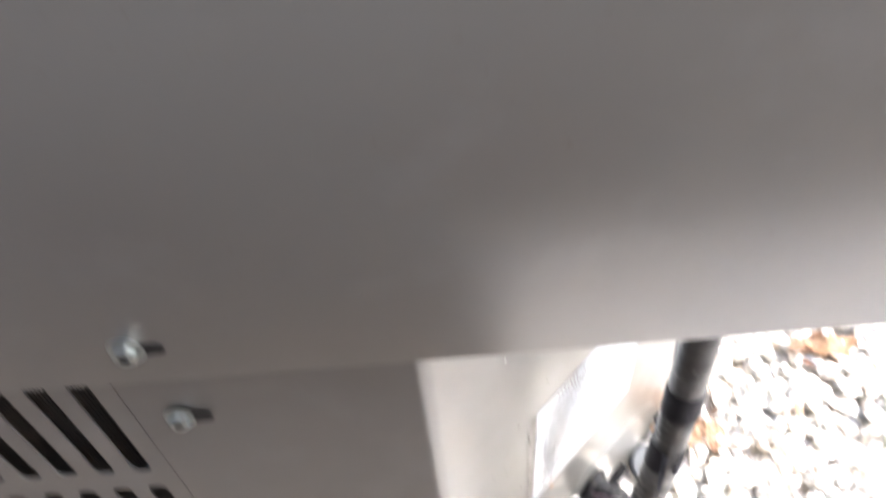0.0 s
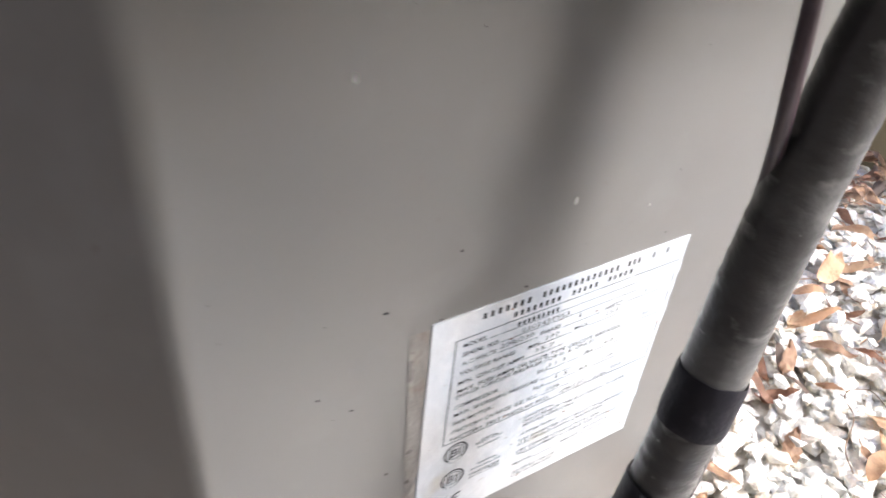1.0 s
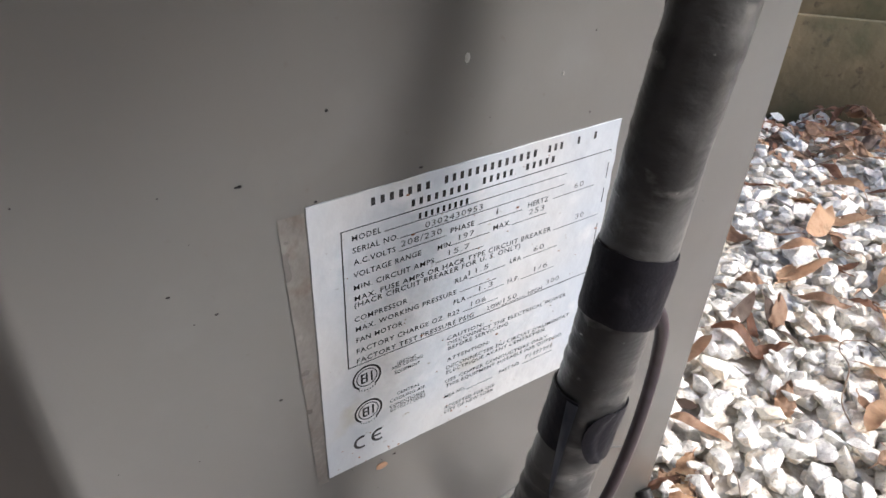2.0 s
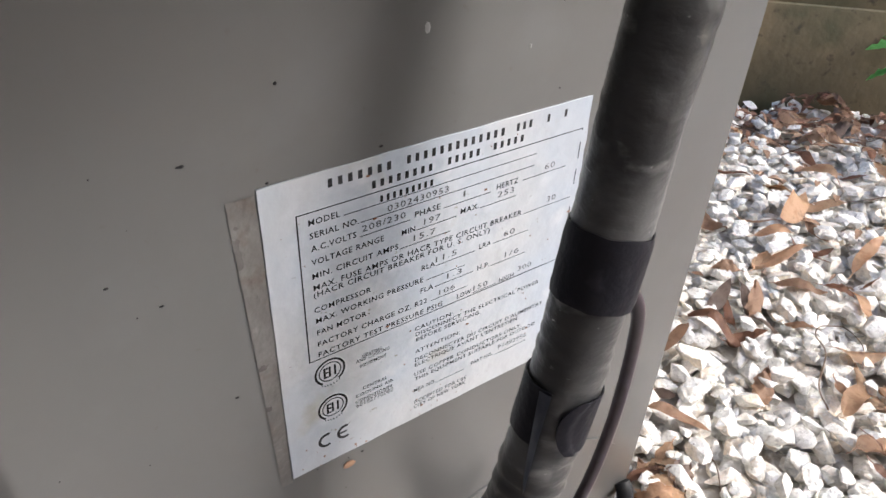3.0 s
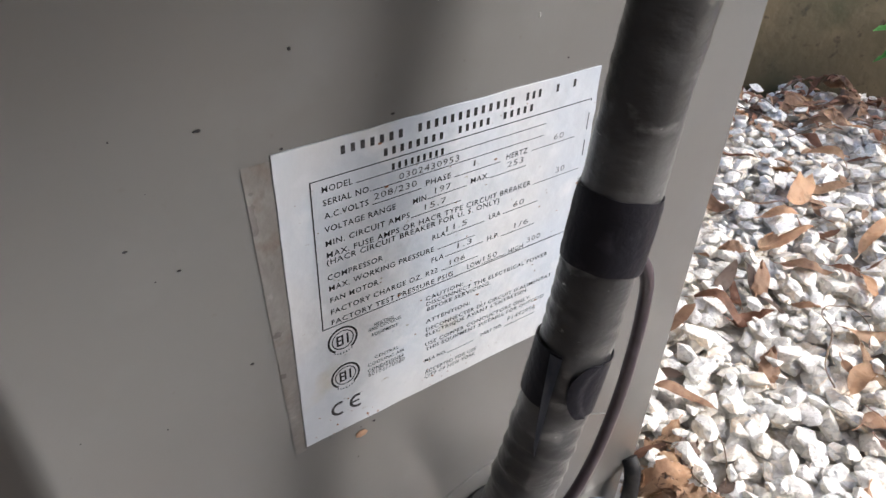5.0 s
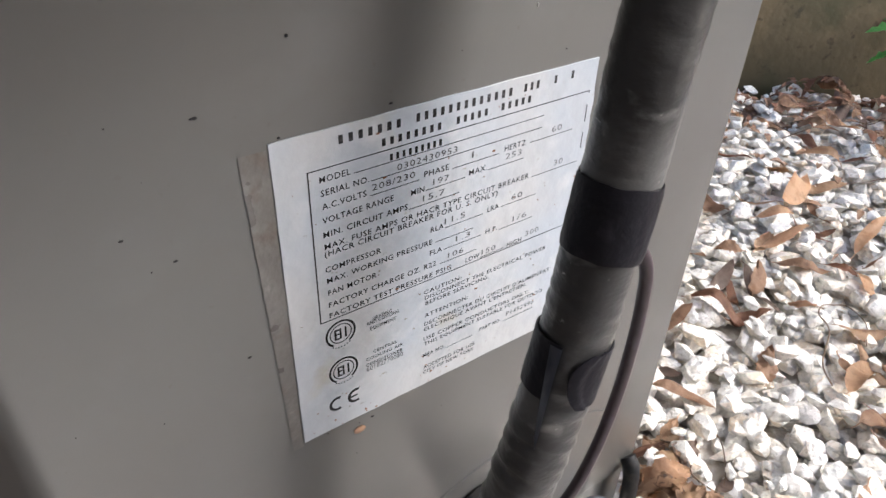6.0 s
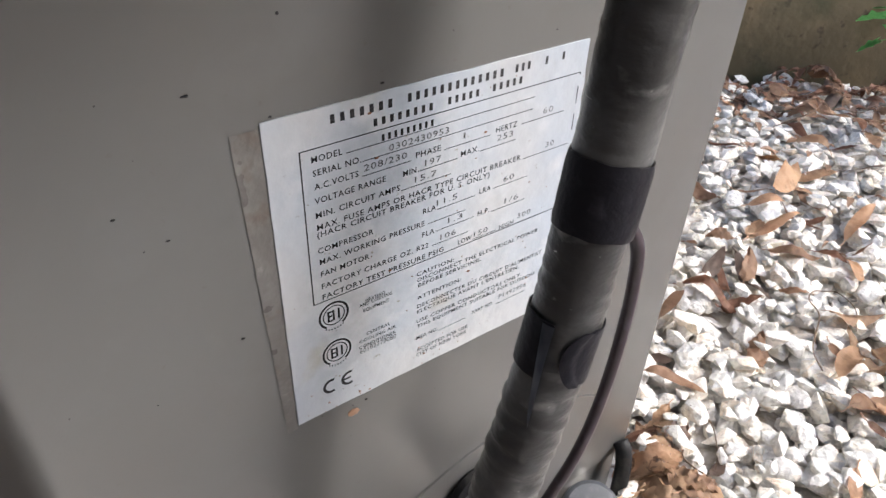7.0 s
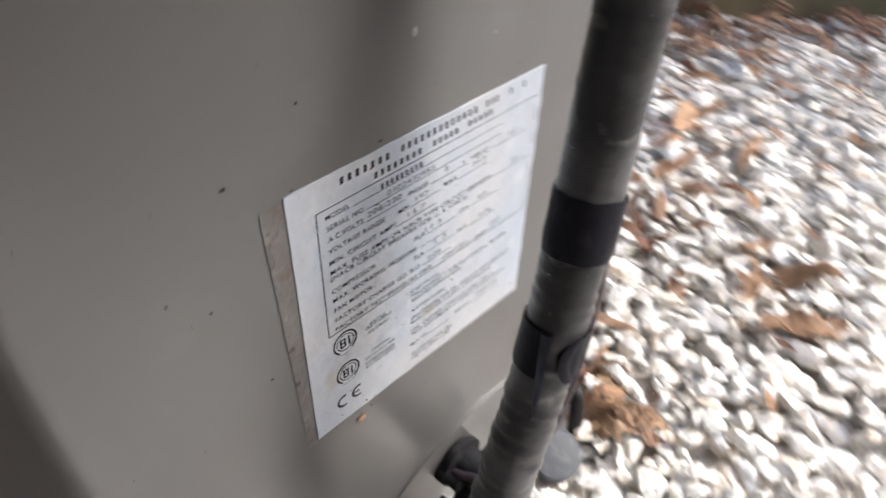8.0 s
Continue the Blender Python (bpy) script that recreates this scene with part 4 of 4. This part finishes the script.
# broad crumpled leaves in loose piles
fallen_leaf(0.572, -0.042, 0.593, -0.112, TAN, 1.4)
fallen_leaf(0.570, -0.018, 0.555, -0.078, PALE, 0.8)
fallen_leaf(0.482, -0.092, 0.548, -0.138, TAN, 1.2)
fallen_leaf(0.461, -0.077, 0.532, -0.093, RUST, 0.5)
fallen_leaf(0.262, -0.012, 0.303, -0.004, PALE, 1.4)
fallen_leaf(0.284, -0.024, 0.297, -0.058, TAN, 1.3)
fallen_leaf(0.313, -0.013, 0.348, 0.002, GREY, 0.8)
fallen_leaf(0.270, -0.006, 0.316, -0.021, TAN, 1.0)
fallen_leaf(0.256, -0.026, 0.302, -0.040, PALE, 1.5)
fallen_leaf(0.278, -0.046, 0.318, -0.052, RUST, 1.0)
# more leaves, thickest along the wall and against the unit
for k in range(100):
    t = leaf_rng.random()
    if t < 0.40:
        along, off = leaf_rng.uniform(-0.8, 0.55), leaf_rng.betavariate(1, 2.2) * 0.35
        p = WALL_AT @ Vector((along, -0.03 - off, 0))
    elif t < 0.42:
        p = Vector((0.285 + leaf_rng.uniform(-0.02, 0.08), leaf_rng.uniform(-0.06, 0.07), 0))
    else:
        p = Vector((leaf_rng.uniform(0.3, 1.5), leaf_rng.uniform(-0.5, 0.5), 0))
    if not allowed(p.x, p.y, 0.035):
        continue
    a, h = leaf_rng.uniform(0, 6.28), leaf_rng.uniform(0.018, 0.036) * (0.65 if 0.4 <= t else 1.0)
    fallen_leaf(p.x - h * math.cos(a), p.y - h * math.sin(a), p.x + h * math.cos(a), p.y + h * math.sin(a), leaf_rng.choice([TAN, TAN, PALE, RUST, RUST, GREY, BROWN]), leaf_rng.choice([0.0, 0.0, 0.3, 0.8]))
# a dark drift of litter along the foot of the wall
for k in range(140):
    p = WALL_AT @ Vector((leaf_rng.uniform(-0.75, 0.50), -0.026 - leaf_rng.betavariate(1, 2.6) * 0.17, 0))
    if allowed(p.x, p.y, 0.024):
        a, h = leaf_rng.uniform(0, 6.28), leaf_rng.uniform(0.011, 0.023)
        fallen_leaf(p.x - h * math.cos(a), p.y - h * math.sin(a), p.x + h * math.cos(a), p.y + h * math.sin(a), leaf_rng.choice([RUST, GREY, GREY, BROWN, BROWN, BROWN]), leaf_rng.choice([0.0, 0.2, 0.4]))
# a loose scatter between the wall and the unit
for k in range(32):
    x, y = leaf_rng.uniform(0.52, 1.15), leaf_rng.uniform(0.03, 0.36)
    if allowed(x, y, 0.04):
        a, h = leaf_rng.uniform(0, 6.28), leaf_rng.uniform(0.014, 0.030)
        fallen_leaf(x - h * math.cos(a), y - h * math.sin(a), x + h * math.cos(a), y + h * math.sin(a), leaf_rng.choice([TAN, PALE, RUST, RUST, BROWN]), leaf_rng.choice([0.0, 0.2, 0.5]))
# broken litter caught against the foot of the unit
for k in range(9):
    t = leaf_rng.random()
    x, y = 0.262 + 0.055 * leaf_rng.betavariate(1, 2) + 0.06 * t, -0.055 + 0.10 * t + leaf_rng.uniform(-0.02, 0.01)
    if allowed(x, y, 0.006):
        a, h = leaf_rng.uniform(0, 6.28), leaf_rng.uniform(0.010, 0.016)
        fallen_leaf(x - h * math.cos(a), y - h * math.sin(a), x + h * math.cos(a), y + h * math.sin(a), leaf_rng.choice([TAN, PALE, PALE, RUST]), leaf_rng.uniform(0.3, 0.6))


# ---- crumbled leaf bits, too many to count ----
def leaf_bits(count, mat, spread, label):
    """Small curled flakes of broken leaf, thickest at the foot of the wall."""
    bm = bmesh.new()
    for k in range(count):
        p = WALL_AT @ Vector((leaf_rng.uniform(-0.75, 0.50), -0.014 - leaf_rng.betavariate(1, 3.0) * spread, 0))
        if not allowed(p.x, p.y, 0.014):
            continue
        a, h = leaf_rng.uniform(0, 6.28), leaf_rng.uniform(0.006, 0.014)
        wide, curl, tip = h * leaf_rng.uniform(0.25, 0.55), leaf_rng.uniform(0.0, 0.9), leaf_rng.uniform(-0.25, 0.35)
        m = Matrix.Translation((p.x, p.y, lie(p.x, p.y) + 0.004)) @ Matrix.Rotation(a, 4, "Z") @ Matrix.Rotation(tip, 4, "Y")
        rows = []
        for i in range(5):
            t = i / 2 - 1
            half = wide * (1 - 0.75 * t * t) * leaf_rng.uniform(0.8, 1.15)
            rows.append([[bm.verts.new(m @ Vector((h * t, half * q, curl * half * q * q - 0.2 * h * t * t + d))) for q in (-1, 0, 1)] for d in (0.0, -0.0006)])
        for (u0, l0), (u1, l1) in zip(rows, rows[1:]):
            for q in (0, 1):
                bm.faces.new((u0[q], u1[q], u1[q + 1], u0[q + 1]))
                bm.faces.new((l0[q], l0[q + 1], l1[q + 1], l1[q]))
            bm.faces.new((u0[0], l0[0], l1[0], u1[0]))
            bm.faces.new((u0[2], u1[2], l1[2], l0[2]))
        for u, l in (rows[0], rows[-1]):
            for q in (0, 1):
                bm.faces.new((u[q], u[q + 1], l[q + 1], l[q]))
    bmesh.ops.recalc_face_normals(bm, faces=list(bm.faces))
    return tagged(link("leaf_litter", bm, mat, 60), label, "leaf litter", kind="stuff")


leaf_bits(420, BROWN, 0.22, "dark brown broken leaf bits strewn along a wall")
leaf_bits(420, RUST, 0.62, "rust-brown broken leaf bits strewn over white gravel")


# ---- twigs ----
def twig(points, r, label="thin dry dark twig lying on gravel"):
    line = smooth_line([(x, y, lie(x, y) + 0.0045 + 0.4 * h) for x, y, h in points], 6)
    bm = tube(line, lambda s, a, p: r * (0.75 - 0.3 * s), 6)
    ob = link("twig", bm, STRAW, 60)
    return tagged(ob, label, "twig", "twigs")


twig([(0.488, -0.038, 0.001), (0.516, -0.014, 0.003), (0.542, 0.001, 0.006), (0.572, 0.026, 0.005), (0.589, 0.032, 0.004), (0.619, 0.032, 0.005), (0.636, 0.024, 0.004), (0.610, -0.006, 0.004), (0.579, -0.024, 0.001)], 0.0011)
twig([(0.360, 0.008, 0.002), (0.366, -0.012, 0.006), (0.353, -0.031, 0.008), (0.338, -0.041, 0.001)], 0.0010)
twig([(0.326, 0.018, 0.003), (0.331, -0.010, 0.004), (0.314, -0.023, 0.003), (0.318, -0.049, 0.001)], 0.0013)
for k in range(26):
    p = WALL_AT @ Vector((leaf_rng.uniform(-0.55, 0.35), -0.03 - 0.16 * leaf_rng.random(), 0))
    a, h, c = leaf_rng.uniform(0, 6.28), leaf_rng.uniform(0.03, 0.07), leaf_rng.uniform(-0.02, 0.02)
    dx, dy = math.cos(a), math.sin(a)
    if allowed(p.x + h * dx, p.y + h * dy, 0.01) and allowed(p.x - h * dx, p.y - h * dy, 0.01):
        twig([(p.x - h * dx, p.y - h * dy, 0.002), (p.x - c * dy, p.y + c * dx, 0.010), (p.x + h * dx, p.y + h * dy, 0.003)], leaf_rng.uniform(0.0006, 0.0013))


# ---- the seedling by the wall ----
plant = thing("seedling", (1.174, 0.2695, -0.01), "small seedling with bright green lobed leaves beside a wall", "plant")
root = Vector((1.174, 0.2695, -0.01))
crown = root + Vector((-0.008, 0.006, 0.125))
part("stem", tube(smooth_line([root, root + Vector((0.006, -0.004, 0.06)), crown], 6), 0.0014, 8), STRAW, plant, smooth=60)


def lobed_leaf(base_at, turn, droop, size):
    """A three- to five-pointed leaf on a short stalk."""
    m = Matrix.Translation(base_at) @ Matrix.Rotation(turn, 4, "Z") @ Matrix.Rotation(droop, 4, "Y")
    bm = bmesh.new()
    pts = [(0, 0), (0.16, 0.20), (0.02, 0.46), (0.34, 0.34), (0.42, 0.60), (0.62, 0.24), (0.74, 0.30), (1.0, 0.0)]
    upper = [bm.verts.new((x * size, y * size * 0.62, (0.10 * y - 0.14 * x * x) * size)) for x, y in pts]
    lower = [upper[0]] + [bm.verts.new((x * size, -y * size * 0.62, (0.10 * y - 0.14 * x * x) * size)) for x, y in pts[1:-1]] + [upper[-1]]
    spine = [bm.verts.new((x * size, 0, (-0.14 * x * x - 0.02) * size)) for x in (0.2, 0.4, 0.6, 0.8)]
    for rim, flip in ((upper, False), (lower, True)):
        chain = [rim[0], *spine, rim[-1]]
        fs = [(chain[0], rim[1], chain[1]), (rim[1], rim[2], rim[3]), (rim[1], rim[3], chain[1]), (chain[1], rim[3], chain[2]), (rim[3], rim[4], rim[5]), (rim[3], rim[5], chain[2]),
              (chain[2], rim[5], chain[3]), (rim[5], rim[6], chain[3]), (chain[3], rim[6], chain[4]), (rim[6], rim[7], chain[4])]
        for f in fs:
            bm.faces.new(f[::-1] if flip else f)
    bmesh.ops.solidify(bm, geom=list(bm.faces), thickness=0.0003)
    tube([Vector((-0.25 * size, 0, -0.05 * size)), Vector((0, 0, 0)), Vector((0.3 * size, 0, -0.02 * size))], 0.0006, 5, bm)
    bm.transform(m)
    part("leaf", bm, GREEN, plant, smooth=50)


for turn, droop, size, up in ((2.52, 0.05, 0.058, 0.010), (2.3, 0.5, 0.040, -0.03), (3.5, 0.2, 0.055, 0.004), (0.4, 0.2, 0.055, 0.01), (5.2, 0.3, 0.05, 0.0), (1.2, 0.15, 0.05, 0.016)):
    lobed_leaf(crown + Vector((0.012 * math.cos(turn), 0.012 * math.sin(turn), up)), turn, droop, size)

# ---- single stones nearest the path, parts of the ground ----
for m, s in gravel_single:
    ob = new("stone", SHAPES[s])
    ob.matrix_basis = m
    ob.parent = ground
